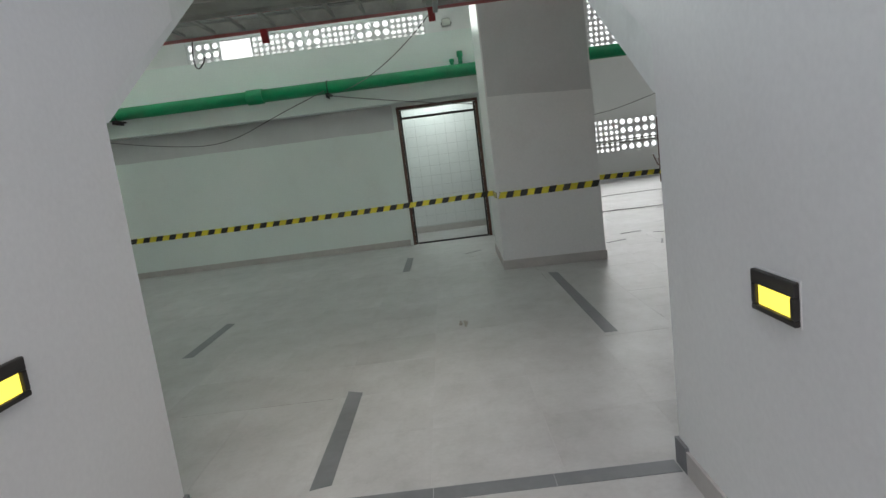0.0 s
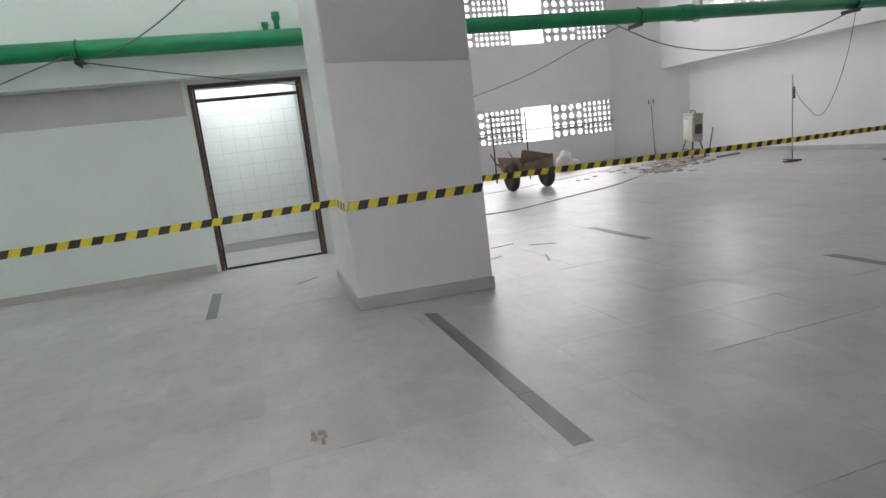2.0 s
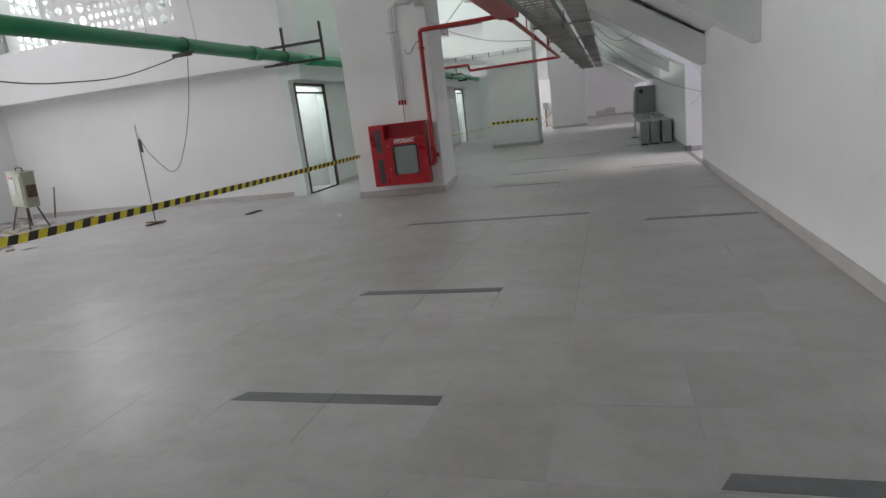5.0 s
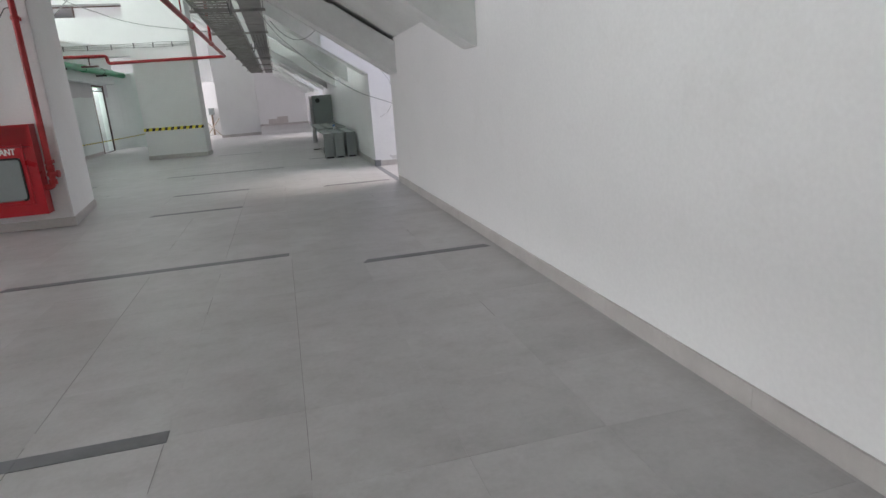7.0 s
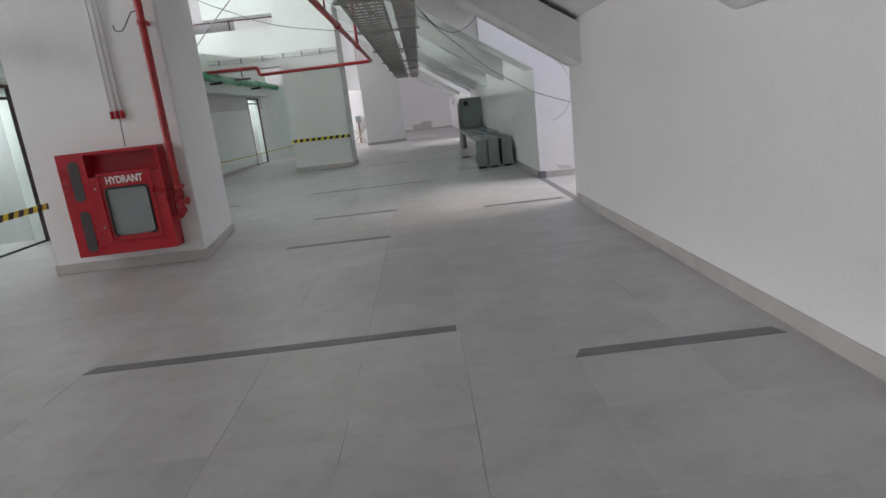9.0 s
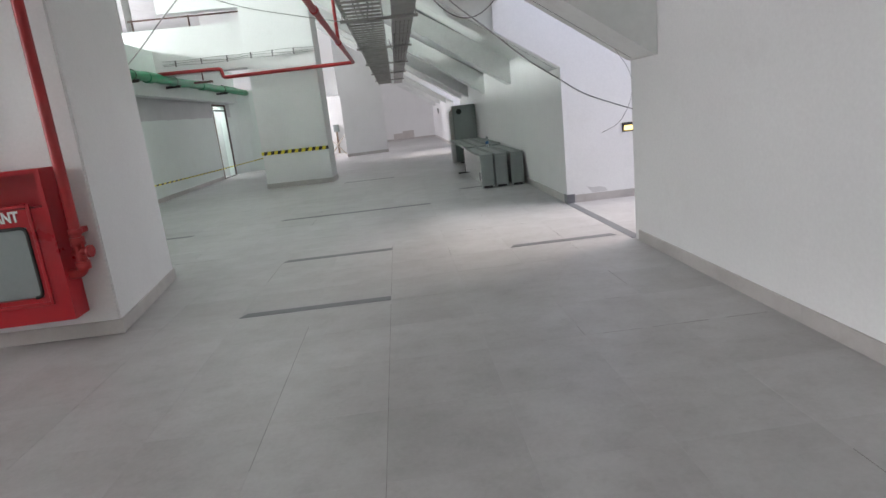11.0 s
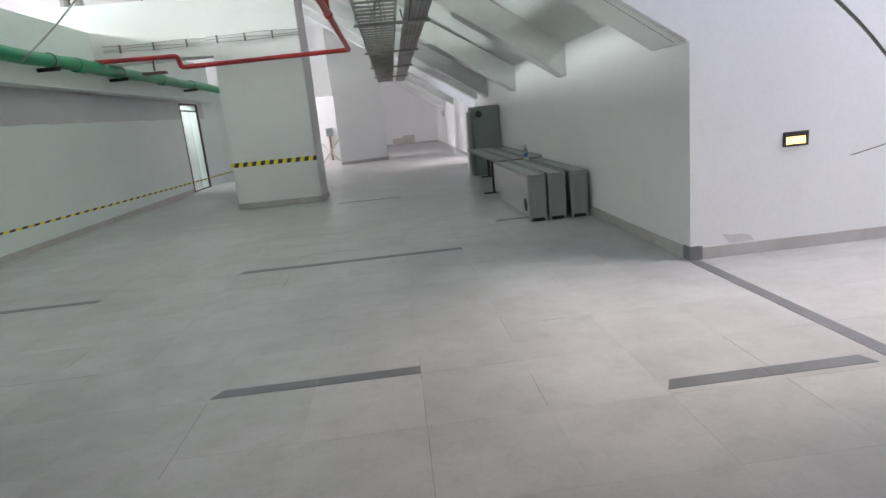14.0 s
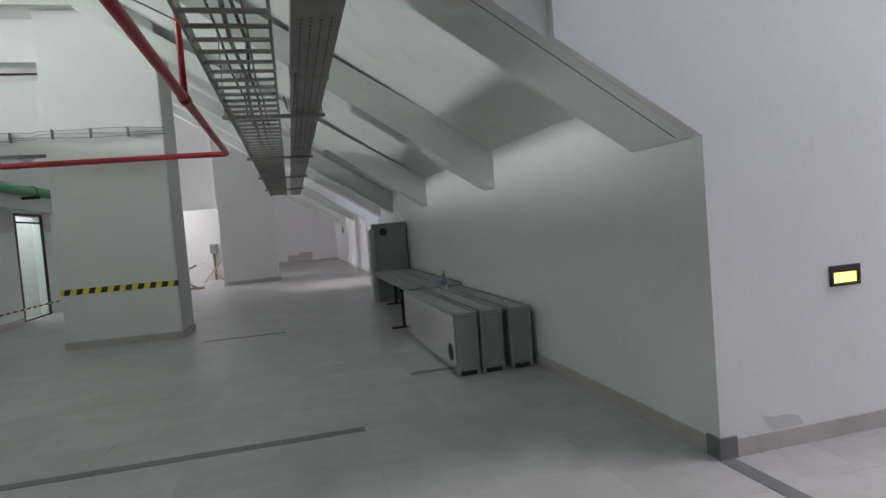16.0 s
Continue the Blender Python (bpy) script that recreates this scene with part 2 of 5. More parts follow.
def prism(bm, pts, z0, z1):
    a, b = [[bm.verts.new((x, y, z)) for x, y in pts] for z in (z0, z1)]
    n = len(pts)
    bm.faces.new(a[::-1])
    bm.faces.new(b)
    for i in range(n):
        bm.faces.new((a[i], a[(i + 1) % n], b[(i + 1) % n], b[i]))


def extrude_x(bm, profile, x0, x1):
    """A (y, z) outline carried from x0 to x1."""
    a, b = [[bm.verts.new((x, y, z)) for y, z in profile] for x in (x0, x1)]
    n = len(profile)
    bm.faces.new(a)
    bm.faces.new(b[::-1])
    for i in range(n):
        bm.faces.new((a[(i + 1) % n], a[i], b[i], b[(i + 1) % n]))
    bmesh.ops.recalc_face_normals(bm, faces=bm.faces)


def tube(bm, pts, r, n=10, caps=True):
    pts = [Vector(p) for p in pts]
    rings, side = [], None
    for i, p in enumerate(pts):
        d = (pts[min(i + 1, len(pts) - 1)] - pts[max(i - 1, 0)]).normalized()
        if side is None:
            side = d.cross(Vector((0, 0, 1)))
            if side.length < 0.1:
                side = d.cross(Vector((1, 0, 0)))
        side = (side - d * side.dot(d)).normalized()
        up = d.cross(side)
        rings.append([bm.verts.new(p + r * (math.cos(a) * side + math.sin(a) * up)) for a in (2 * math.pi * k / n for k in range(n))])
    for a, b in zip(rings, rings[1:]):
        for k in range(n):
            f = bm.faces.new((a[k], a[(k + 1) % n], b[(k + 1) % n], b[k]))
            f.smooth = True
    if caps:
        bm.faces.new(rings[0][::-1])
        bm.faces.new(rings[-1])


def rounded(pts, r=0.08, n=4):
    """A polyline with its corners rounded."""
    pts = [Vector(p) for p in pts]
    out = [pts[0]]
    for a, b, c in zip(pts, pts[1:], pts[2:]):
        u, w = (a - b), (c - b)
        k = min(r, u.length / 2, w.length / 2)
        p, q = b + u.normalized() * k, b + w.normalized() * k
        out += [(1 - s) ** 2 * p + 2 * s * (1 - s) * b + s * s * q for s in (i / n for i in range(n + 1))]
    return out + [pts[-1]]


def sagging(a, b, sag, n=16, wob=0.0, seed=0):
    a, b, rnd = Vector(a), Vector(b), random.Random(seed)
    out = []
    for i in range(n + 1):
        s = i / n
        p = a.lerp(b, s) - Vector((0, 0, 4 * sag * s * (1 - s)))
        if wob and 0 < i < n:
            p += Vector([rnd.uniform(-wob, wob) for _ in range(3)])
        out.append(p)
    return out


def mesh_of(name, bm, *materials):
    me = bpy.data.meshes.new(name)
    bmesh.ops.recalc_face_normals(bm, faces=bm.faces)
    bm.to_mesh(me)
    bm.free()
    for m in materials:
        me.materials.append(m)
    return me


def part(name, bm, material, parent, label=""):
    ob = new(name, mesh_of(name, bm, *(material if isinstance(material, tuple) else (material,))))
    ob.parent = parent
    return tagged(ob, label)


def thing(name, at, label, category, group="", kind=""):
    ob = new(name)
    ob.location = at
    ob.empty_display_size = 0.1
    return tagged(ob, label, category, group, kind)


def single(name, bm, material, label, category, group="", kind=""):
    ob = new(name, mesh_of(name, bm, *(material if isinstance(material, tuple) else (material,))))
    return tagged(ob, label, category, group, kind)


def structure(name, bm, material, label, category):
    return single(name, bm, material, label, category, kind="structure")


# ---- the large structure ----
WALL_Y, OUT_Y, FACADE_Y, TOP = 1.47, 9.5, 19.5, 6.7
SLOPE = 0.655
END_W, END_E = -8.0, 44.3
PASSAGES = ((-1.025, 1.18), (13.84, 16.24), (28.85, 31.25))


def soffit(y, base):
    return base + SLOPE * (y - WALL_Y)


bm = bmesh.new()
box(bm, -400, 400, -400, 400, -0.9, -0.6)
structure("ground", bm, GROUND, "pale concrete ground outside the building", "ground")
bm = bmesh.new()
box(bm, END_W - 0.3, END_E + 0.3, -3.2, 20.0, -0.4, -0.0009)
floor = structure("floor", bm, GROUT, "grey grout bed under the porcelain floor tiles", "floor")

# inner wall in segments between the passages, with the wall's thickness behind it
segments = [(END_W, PASSAGES[0][0]), (PASSAGES[0][1], PASSAGES[1][0]), (PASSAGES[1][1], PASSAGES[2][0]), (PASSAGES[2][1], END_E)]
for i, (a, b) in enumerate(segments):
    bm = bmesh.new()
    box(bm, a + (0.25 if i else 0), b - (0.25 if i < 3 else 0), WALL_Y - 0.25, WALL_Y, 0, 2.22)
    structure(f"wall_inner_{i + 1}", bm, WALL, "smooth white painted wall under the raked stand", "wall")
for i, (a, b) in enumerate(PASSAGES):
    for x0, x1, s in ((a - 0.25, a, "west"), (b, b + 0.25, "east")):
        bm = bmesh.new()
        extrude_x(bm, [(WALL_Y, 0), (-3.0, 0), (-3.0, 2.9), (2.31, 2.9), (2.31, 2.345), (WALL_Y, 1.815)], x0, x1)
        structure(f"wall_passage_{s}_{i + 1}", bm, WALL, "white painted side wall of the passage to the stand", "wall")

# raked slab over the corridor, in strips that leave the passages open to the sky up to the lintel
bm = bmesh.new()
cuts = [END_W - 0.3] + [v for p in PASSAGES for v in (p[0] - 0.25, p[1] + 0.25)] + [END_E + 0.3]
for i in range(len(cuts) - 1):
    y0 = 2.24 if i % 2 else WALL_Y - 3.4
    y1 = WALL_Y + (TOP - 2.2) / SLOPE
    extrude_x(bm, [(y0, soffit(y0, 2.2)), (y1, TOP), (y1, TOP + 0.3), (y0, soffit(y0, 2.5))], cuts[i], cuts[i + 1])
structure("ceiling_raked", bm, CONCRETE, "painted concrete soffit of the raked stand", "ceiling")
bm = bmesh.new()
box(bm, -14.4, END_E + 0.3, WALL_Y + (TOP - 2.2) / SLOPE, FACADE_Y + 0.4, TOP, TOP + 0.3)
structure("ceiling_flat", bm, CONCRETE, "flat concrete ceiling high above the corridor", "ceiling")


def raker(x0, x1, tip, groove=False):
    """A raked beam that comes down to the wall with a blunt tip."""
    bm = bmesh.new()
    y1 = WALL_Y + (TOP - tip) / SLOPE
    extrude_x(bm, [(WALL_Y + 0.003, tip), (WALL_Y + 0.03, tip + 0.004), (y1, TOP - 0.02), (y1, TOP + 0.1), (WALL_Y + 0.003, tip + 0.45)], x0, x1)
    ob = single("raker_beam", bm, CONCRETE, "sloping painted concrete beam under the stand", "beam", "rakers of the stand", "structure")
    if groove:
        g = bmesh.new()
        extrude_x(g, [(WALL_Y + 0.05, soffit(WALL_Y + 0.05, tip) - 0.018), (WALL_Y + 1.9, soffit(WALL_Y + 1.9, tip) - 0.018), (WALL_Y + 1.9, soffit(WALL_Y + 1.9, tip) + 0.01), (WALL_Y + 0.05, soffit(WALL_Y + 0.05, tip) + 0.01)], groove, groove + 0.008)
        part("joint", g, CABLE, ob, "thin grey joint line along the soffit")
    return ob


for x0, x1, tip, gr in ((-1.475, -1.029, 1.76, False), (1.184, 1.63, 1.60, False), (5.2, 5.55, 1.75, False), (9.45, 9.80, 1.75, False), (13.25, 13.836, 1.69, 13.70), (16.29, 16.90, 1.81, 16.40),
                        (19.65, 20.0, 1.78, False), (23.0, 23.35, 1.74, False), (26.4, 26.75, 1.75, False), (28.3, 28.846, 1.75, False), (31.254, 31.8, 1.76, False),
                        (34.6, 34.95, 1.76, False), (38.0, 38.35, 1.76, False), (41.4, 41.75, 1.76, False)):
    raker(x0, x1, tip, gr)


def wall_with_holes(bm, axis, at, thick, u0, u1, z0, z1, holes):
    """A wall in the plane axis = at, from u0 to u1, with holes (u0, u1, z0, z1) cut through by strips."""
    def slab(a, b, c, d):
        if b - a > 1e-4 and d - c > 1e-4:
            box(bm, *((a, b, at, at + thick) if axis == "y" else (at, at + thick, a, b)), c, d)
    us = sorted({u0, u1, *(h[0] for h in holes), *(h[1] for h in holes)})
    for a, b in zip(us, us[1:]):
        z = z0
        for h in sorted((h for h in holes if h[0] <= a + 1e-6 and h[1] >= b - 1e-6), key=lambda h: h[2]):
            slab(a, b, z, h[2])
            z = h[3]
        slab(a, b, z, z1)


DOORS = ((-0.33, 0.98), (14.25, 15.6), (28.3, 29.7))
BAY0, BAY1 = 1.45, 14.0
# room block fronts on the outer side of the corridor, the upper part standing proud
for i, (a, b, holes) in enumerate(((END_W, BAY0, DOORS[:1]), (BAY1, 30.3, DOORS[1:]))):
    bm = bmesh.new()
    wall_with_holes(bm, "y", OUT_Y, 0.2, a, b, 0, 2.46, [(h[0], h[1], 0, 2.36) for h in holes])
    structure(f"wall_outer_{i + 1}", bm, WALL_OUT, "pale green-white painted wall with steel-framed doorways", "wall")
    bm = bmesh.new()
    box(bm, a, b if i else b + 0.004, OUT_Y - 0.30, OUT_Y + 0.2, 2.462, 3.5)
    structure(f"wall_upper_{i + 1}", bm, WALL_OUT, "pale green-white upper wall standing proud of the lower", "wall")
    bm = bmesh.new()
    box(bm, a, b, OUT_Y + 0.2, FACADE_Y, 3.25, 3.5)
    structure(f"roof_slab_{i + 1}", bm, CONCRETE, "concrete roof slab of the closed rooms", "slab")
bm = bmesh.new()
box(bm, BAY1 + 0.202, 17.0, OUT_Y - 0.30, OUT_Y + 0.2, 3.502, 4.7)
structure("wall_upper_3", bm, WALL_OUT, "pale green-white wall rising higher beside the bay", "wall")
bm = bmesh.new()
box(bm, BAY0 - 0.2, BAY0, OUT_Y + 0.2, FACADE_Y, 0, 3.55)
structure("wall_bay_west", bm, WALL, "white side wall of the window bay", "wall")
bm = bmesh.new()
box(bm, BAY1, BAY1 + 0.2, OUT_Y + 0.2, FACADE_Y, 0, 2.78)
structure("wall_bay_east", bm, WALL, "white lower side wall of the window bay", "wall")
bm = bmesh.new()
wall_with_holes(bm, "x", BAY1 - 0.5, 0.7, OUT_Y - 0.304, FACADE_Y, 2.782, TOP, [(11.6, 16.6, 3.90, 6.2)])
structure("wall_bay_upper", bm, WALL, "white upper side wall of the bay with a screened window", "wall")
bm = bmesh.new()
prism(bm, [(12.47, FACADE_Y - 0.003), (BAY1 - 0.003, 17.45), (BAY1 - 0.003, FACADE_Y - 0.003)], 0, TOP)
structure("wall_bay_diagonal", bm, WALL, "white diagonal wall between the windows and the side wall", "wall")
WINDOWS = [(-11.6, -9.9, 4.06, 6.22), (-7.7, 0.3, 4.06, 6.22), (3.9, 12.5, 4.06, 6.22), (3.9, 12.5, 0.92, 2.05), (16.5, 24.5, 4.06, 6.22), (27.0, 35.0, 4.06, 6.22)]
bm = bmesh.new()
wall_with_holes(bm, "y", FACADE_Y, 0.25, -14.0, END_E + 0.3, -0.4, TOP, WINDOWS)
structure("wall_facade", bm, WALL, "white outer wall with openings closed by round-hole screens", "wall")
bm = bmesh.new()
box(bm, END_W - 0.3, END_W, -0.5, OUT_Y + 0.2, 0, TOP)
structure("wall_end_west", bm, WALL, "plain white end wall of the corridor", "wall")
bm = bmesh.new()
box(bm, -14.3, -14.0, OUT_Y, FACADE_Y + 0.25, -0.4, TOP)
box(bm, -14.0, END_W - 0.3, OUT_Y, OUT_Y + 0.2, -0.4, TOP)
structure("wall_end_far_west", bm, WALL, "plain white end wall above the rooms", "wall")
bm = bmesh.new()
box(bm, END_E, END_E + 0.3, -0.5, FACADE_Y + 0.25, 0, TOP)
structure("wall_end_east", bm, WALL, "plain white wall closing the far end of the corridor", "wall")
# rounded return beyond the last doorway, and the space behind it
bm = bmesh.new()
prism(bm, [(30.3, 9.7), (30.3, 9.5)] + [(30.3 + 0.75 * math.sin(a), 8.75 + 0.75 * math.cos(a)) for a in (radians(k * 15) for k in range(1, 7))] + [(31.05, 7.9), (31.25, 7.9), (31.25, 9.7)], 0, 2.9)
structure("wall_curved_return", bm, WALL_OUT, "rounded white wall return beside the far doorway", "wall")

# rooms behind the doorways: tiled back wall, side walls
for i, (a, b) in enumerate(DOORS):
    bm = bmesh.new()
    lo = max(a - 0.8, 14.21) if a > 10 else a - 0.8
    box(bm, lo, b + 0.42, OUT_Y + 1.62, OUT_Y + 1.8, 0, 3.25)
    box(bm, lo, lo + 0.15, OUT_Y + 0.2, OUT_Y + 1.62, 0, 3.25)
    box(bm, b + 0.27, b + 0.42, OUT_Y + 0.2, OUT_Y + 1.62, 0, 3.25)
    w = structure(f"wall_room_{i + 1}", bm, ROOM_GROUT, "dark grout bedding of the white tiled room walls", "wall")
    tile = mesh_of("tile", cbox(0, 0.1955, -0.008, 0, 0, 0.1955), WHITE_TILE)
    for r in range(13):
        for c in range(12):
            if a - 0.6 + c * 0.2 + 0.2 > b + 0.27 or a - 0.62 + c * 0.2 < lo + 0.15:
                continue
            ob = new("tile", tile)
            ob.location = (a - 0.62 + c * 0.2, OUT_Y + 1.616, 0.14 + r * 0.2)
            ob.parent = w
    sk = bmesh.new()
    box(sk, lo + 0.16, b + 0.26, OUT_Y + 1.59, OUT_Y + 1.606, 0, 0.12)
    structure(f"baseboard_room_{i + 1}", sk, SKIRT, "beige-grey stone skirting in the tiled room", "skirting")
    # unseen lamp under the room's roof, added to brighten the tiled walls
    area("room_daylight", ((a + b) / 2, OUT_Y + 0.9, 3.2), ((a + b) / 2, OUT_Y + 0.9, 0), 0.7, 0.7, 42, (0.93, 1.0, 0.97))

# beam across the corridor and the high walls beyond it
bm = bmesh.new()
box(bm, 23.35, 23.75, 7.0, FACADE_Y - 0.01, 2.92, 3.97)
structure("beam_cross", bm, WALL, "white concrete cross beam from column to outer wall", "beam")
bm = bmesh.new()
box(bm, 23.7, 24.0, 7.03, 9.05, 4.36, TOP)
structure("wall_high_cross", bm, WALL, "white wall above the cross beam with a gap below it", "wall")
bm = bmesh.new()
box(bm, 23.1, 24.1, 4.9, 7.6, 5.0, TOP)
structure("beam_high", bm, CONCRETE, "deep concrete beam above the column", "beam")


# bright overcast sky seen through the screens
OVERCAST = emitter("overcast_sky_glow", (1.0, 0.99, 1.0), 1.7)
bm = bmesh.new()
box(bm, -60, 90, 74.0, 74.2, -0.6, 60)
structure("backdrop_north", bm, OVERCAST, "plain white overcast sky beyond the windows", "sky")


bm = bmesh.new()
box(bm, 33.9, 34.2, 5.95, 11.0, 2.5, TOP)
structure("wall_far_bulkhead", bm, WALL, "white bulkhead wall over the far opening", "wall")
bm = bmesh.new()
box(bm, 37.0, 37.3, 5.0, 11.0, 0, TOP)
structure("wall_far_back", bm, WALL, "plain white wall behind the far opening", "wall")
# another added lamp, out of view, brightens the space behind the bulkhead
area("room_daylight", (35.6, 8.0, 3.3), (35.6, 7.6, 0), 1.2, 1.2, 45, (1.0, 0.98, 0.96))


# ---- columns ----
def column(pts, z1, label):
    bm = bmesh.new()
    prism(bm, pts, 0, z1)
    bmesh.ops.bevel(bm, geom=[e for e in bm.edges if abs((e.verts[0].co - e.verts[1].co).z) > 1], offset=0.012, segments=2, affect="EDGES")
    ob = single("column", bm, WALL, label, "column", "corridor columns", "structure")
    cx, cy = sum(p[0] for p in pts) / len(pts), sum(p[1] for p in pts) / len(pts)
    g = bmesh.new()
    out = []
    for x, y in pts:
        v = Vector((x - cx, y - cy))
        out.append((cx + v.x * (1 + 0.02 / v.length), cy + v.y * (1 + 0.02 / v.length)))
    prism(g, out, 0.001, 0.115)
    bevelled(g, 0.004, 1)
    part("skirting", g, SKIRT, ob, "beige-grey stone skirting")
    return ob


COL_A = [(0.91, 6.24), (2.14, 6.13), (2.24, 7.62), (0.94, 7.74)]
COL_H = [(12.82, 6.00), (14.48, 6.20), (14.40, 7.78), (12.84, 7.70)]
COL_F = [(23.20, 5.43), (23.97, 5.38), (24.05, 7.0), (23.31, 7.06)]
COL_G = [(33.75, 4.17), (34.9, 4.2), (34.4, 5.9), (33.2, 5.85)]
column_a = column(COL_A, TOP, "thick white painted column with hazard tape round it")
column(COL_H, TOP, "wide white column carrying the red hydrant cabinet")
column(COL_F, TOP, "tall white column banded with hazard tape")
column(COL_G, TOP, "plain white column far along the corridor")


# ---- skirting runs ----
def skirting(name, x0, x1, y0, y1):
    bm = bmesh.new()
    along_x = (x1 - x0) > (y1 - y0)
    n = max(1, round((x1 - x0 if along_x else y1 - y0) / 0.607))
    for k in range(n):
        if along_x:
            a, b = x0 + (x1 - x0) * k / n, x0 + (x1 - x0) * (k + 1) / n
            box(bm, a + 0.001, b - 0.001, y0, y1, 0, 0.105)
        else:
            a, b = y0 + (y1 - y0) * k / n, y0 + (y1 - y0) * (k + 1) / n
            box(bm, x0, x1, a + 0.001, b - 0.001, 0, 0.105)
    structure(name, bm, SKIRT, "beige-grey stone skirting tiles along the wall foot", "skirting")


for i, (a, b) in enumerate(segments):
    skirting(f"baseboard_inner_{i + 1}", a + (0.1 if i else 0), b - (0.1 if i < 3 else 0), WALL_Y, WALL_Y + 0.014)
for i, (a, b) in enumerate(PASSAGES):
    skirting(f"baseboard_passage_west_{i + 1}", a, a + 0.014, -3.0, WALL_Y - 0.1)
    skirting(f"baseboard_passage_east_{i + 1}", b - 0.014, b, -3.0, WALL_Y - 0.1)
    for x in (a, b):
        if i == 1 and x == a:
            continue
        bm = bmesh.new()
        if x == a:
            box(bm, x - 0.1, x + 0.016, WALL_Y - 0.1, WALL_Y + 0.016, 0, 0.12)
        else:
            box(bm, x - 0.016, x + 0.1, WALL_Y - 0.1, WALL_Y + 0.016, 0, 0.12)
        structure("trim_corner", bm, STRIP, "dark grey stone corner block in the skirting", "trim")
skirting("baseboard_outer_1", END_W, DOORS[0][0] - 0.1, OUT_Y - 0.014, OUT_Y)
skirting("baseboard_outer_2", 15.75, DOORS[2][0] - 0.1, OUT_Y - 0.014, OUT_Y)
skirting("baseboard_bay", BAY1 - 0.014, BAY1, OUT_Y + 0.3, 17.4)
skirting("baseboard_far", END_E - 0.014, END_E, WALL_Y, 9.0)


# ---- screens in the windows ----
def screen(w, blank, along="y", at=None):
    """Concrete-white panels with round holes, two sizes in turn, and one open stretch."""
    u0, u1, z0, z1 = w
    at = FACADE_Y + 0.1 if at is None else at
    pos = (lambda u, d, z: (u, at + d, z)) if along == "y" else (lambda u, d, z: (at + d, u, z))
    holder = thing("window_screen", pos((u0 + u1) / 2, 0, z0), "white screen panels pierced by round holes, one stretch open", "screen", "round-hole screens", "structure")
    inv = holder.location.copy()
    spans = [(u0, blank[0]), (blank[1], u1)] if blank else [(u0, u1)]
    module = 0
    pieces = []
    for a, b in spans:
        m = max(1, round((b - a) / 1.15))
        for q in range(m):
            module += 1
            pieces.append((a + (b - a) * q / m, a + (b - a) * (q + 1) / m, module % 2))
    for a, b, large in pieces:
        pitch = 0.275 if large else 0.185
        nz = max(3, round((z1 - z0) / pitch))
        nu = max(1, round((b - a) / pitch))
        du, dz = (b - a) / nu, (z1 - z0) / nz
        verts, faces = [], []
        for i in range(nu):
            for j in range(nz):
                r = min(du, dz) * (0.36 if large else 0.335)
                cu, cz = a + (i + 0.5) * du, z0 + (j + 0.5) * dz
                k0, n = len(verts), 12
                sq = []
                for k in range(n):
                    an = 2 * math.pi * k / n + math.pi / 4
                    m = max(abs(math.cos(an)), abs(math.sin(an)))
                    sq.append((math.cos(an) / m * du / 2, math.sin(an) / m * dz / 2))
                for d in (-0.02, 0.02):
                    verts += [Vector(pos(cu + x, d, cz + z)) - inv for x, z in sq]
                    verts += [Vector(pos(cu + r * math.cos(2 * math.pi * k / n + math.pi / 4), d, cz + r * math.sin(2 * math.pi * k / n + math.pi / 4))) - inv for k in range(n)]
                for k in range(n):
                    q = (k + 1) % n
                    faces.append((k0 + k, k0 + q, k0 + n + q, k0 + n + k))
                    faces.append((k0 + 2 * n + q, k0 + 2 * n + k, k0 + 3 * n + k, k0 + 3 * n + q))
                    faces.append((k0 + n + k, k0 + n + q, k0 + 3 * n + q, k0 + 3 * n + k))
        me = bpy.data.meshes.new("panel")
        me.from_pydata(verts, [], faces)
        me.materials.append(SCREEN)
        ob = new("panel", me)
        ob.parent = holder
    for u in (u0 + 0.03, u1 - 0.03) + (tuple(blank) if blank else ()):
        bm = bmesh.new()
        p, q = Vector(pos(u - 0.03, -0.04, z0)) - inv, Vector(pos(u + 0.03, 0.04, z1)) - inv
        box(bm, min(p.x, q.x), max(p.x, q.x), min(p.y, q.y), max(p.y, q.y), p.z, q.z)
        part("mullion", bm, SCREEN, holder)
    return holder


for w, bl in zip(WINDOWS, ((-10.9, -10.5), (-6.6, -5.5), (8.85, 10.1), (8.97, 10.18), (19.0, 20.2), (30.0, 31.2))):
    screen(w, bl)
screen((11.6, 16.6, 3.90, 6.2), (15.26, 16.5), "x", BAY1 - 0.2)
bm = bmesh.new()
tube(bm, [(3.8, 19.478, 1.32), (12.58, 19.478, 1.32)], 0.022, 8)
rail = single("window_rail", bm, GALV, "thin grey steel rail across the low window", "rail")

for x0, x1, z0, z1 in ((-4.6, -3.6, 4.2, 6.2), (-1.6, -0.6, 6.2, 4.4), (-2.9, -2.0, 4.3, 6.1), (6.6, 7.4, 6.1, 4.2), (5.2, 6.2, 4.2, 6.1), (11.0, 11.9, 2.0, 1.0), (4.6, 5.2, 0.8, 2.0), (11.2, 12.0, 4.2, 6.1)):
    bm = bmesh.new()
    tube(bm, [(x0, 19.9, z0), (x1, 19.9, z1)], 0.025, 6)
    single("brace_rod", bm, GALV, "slanting steel brace behind the window screens", "brace", "braces behind the screens", "structure")


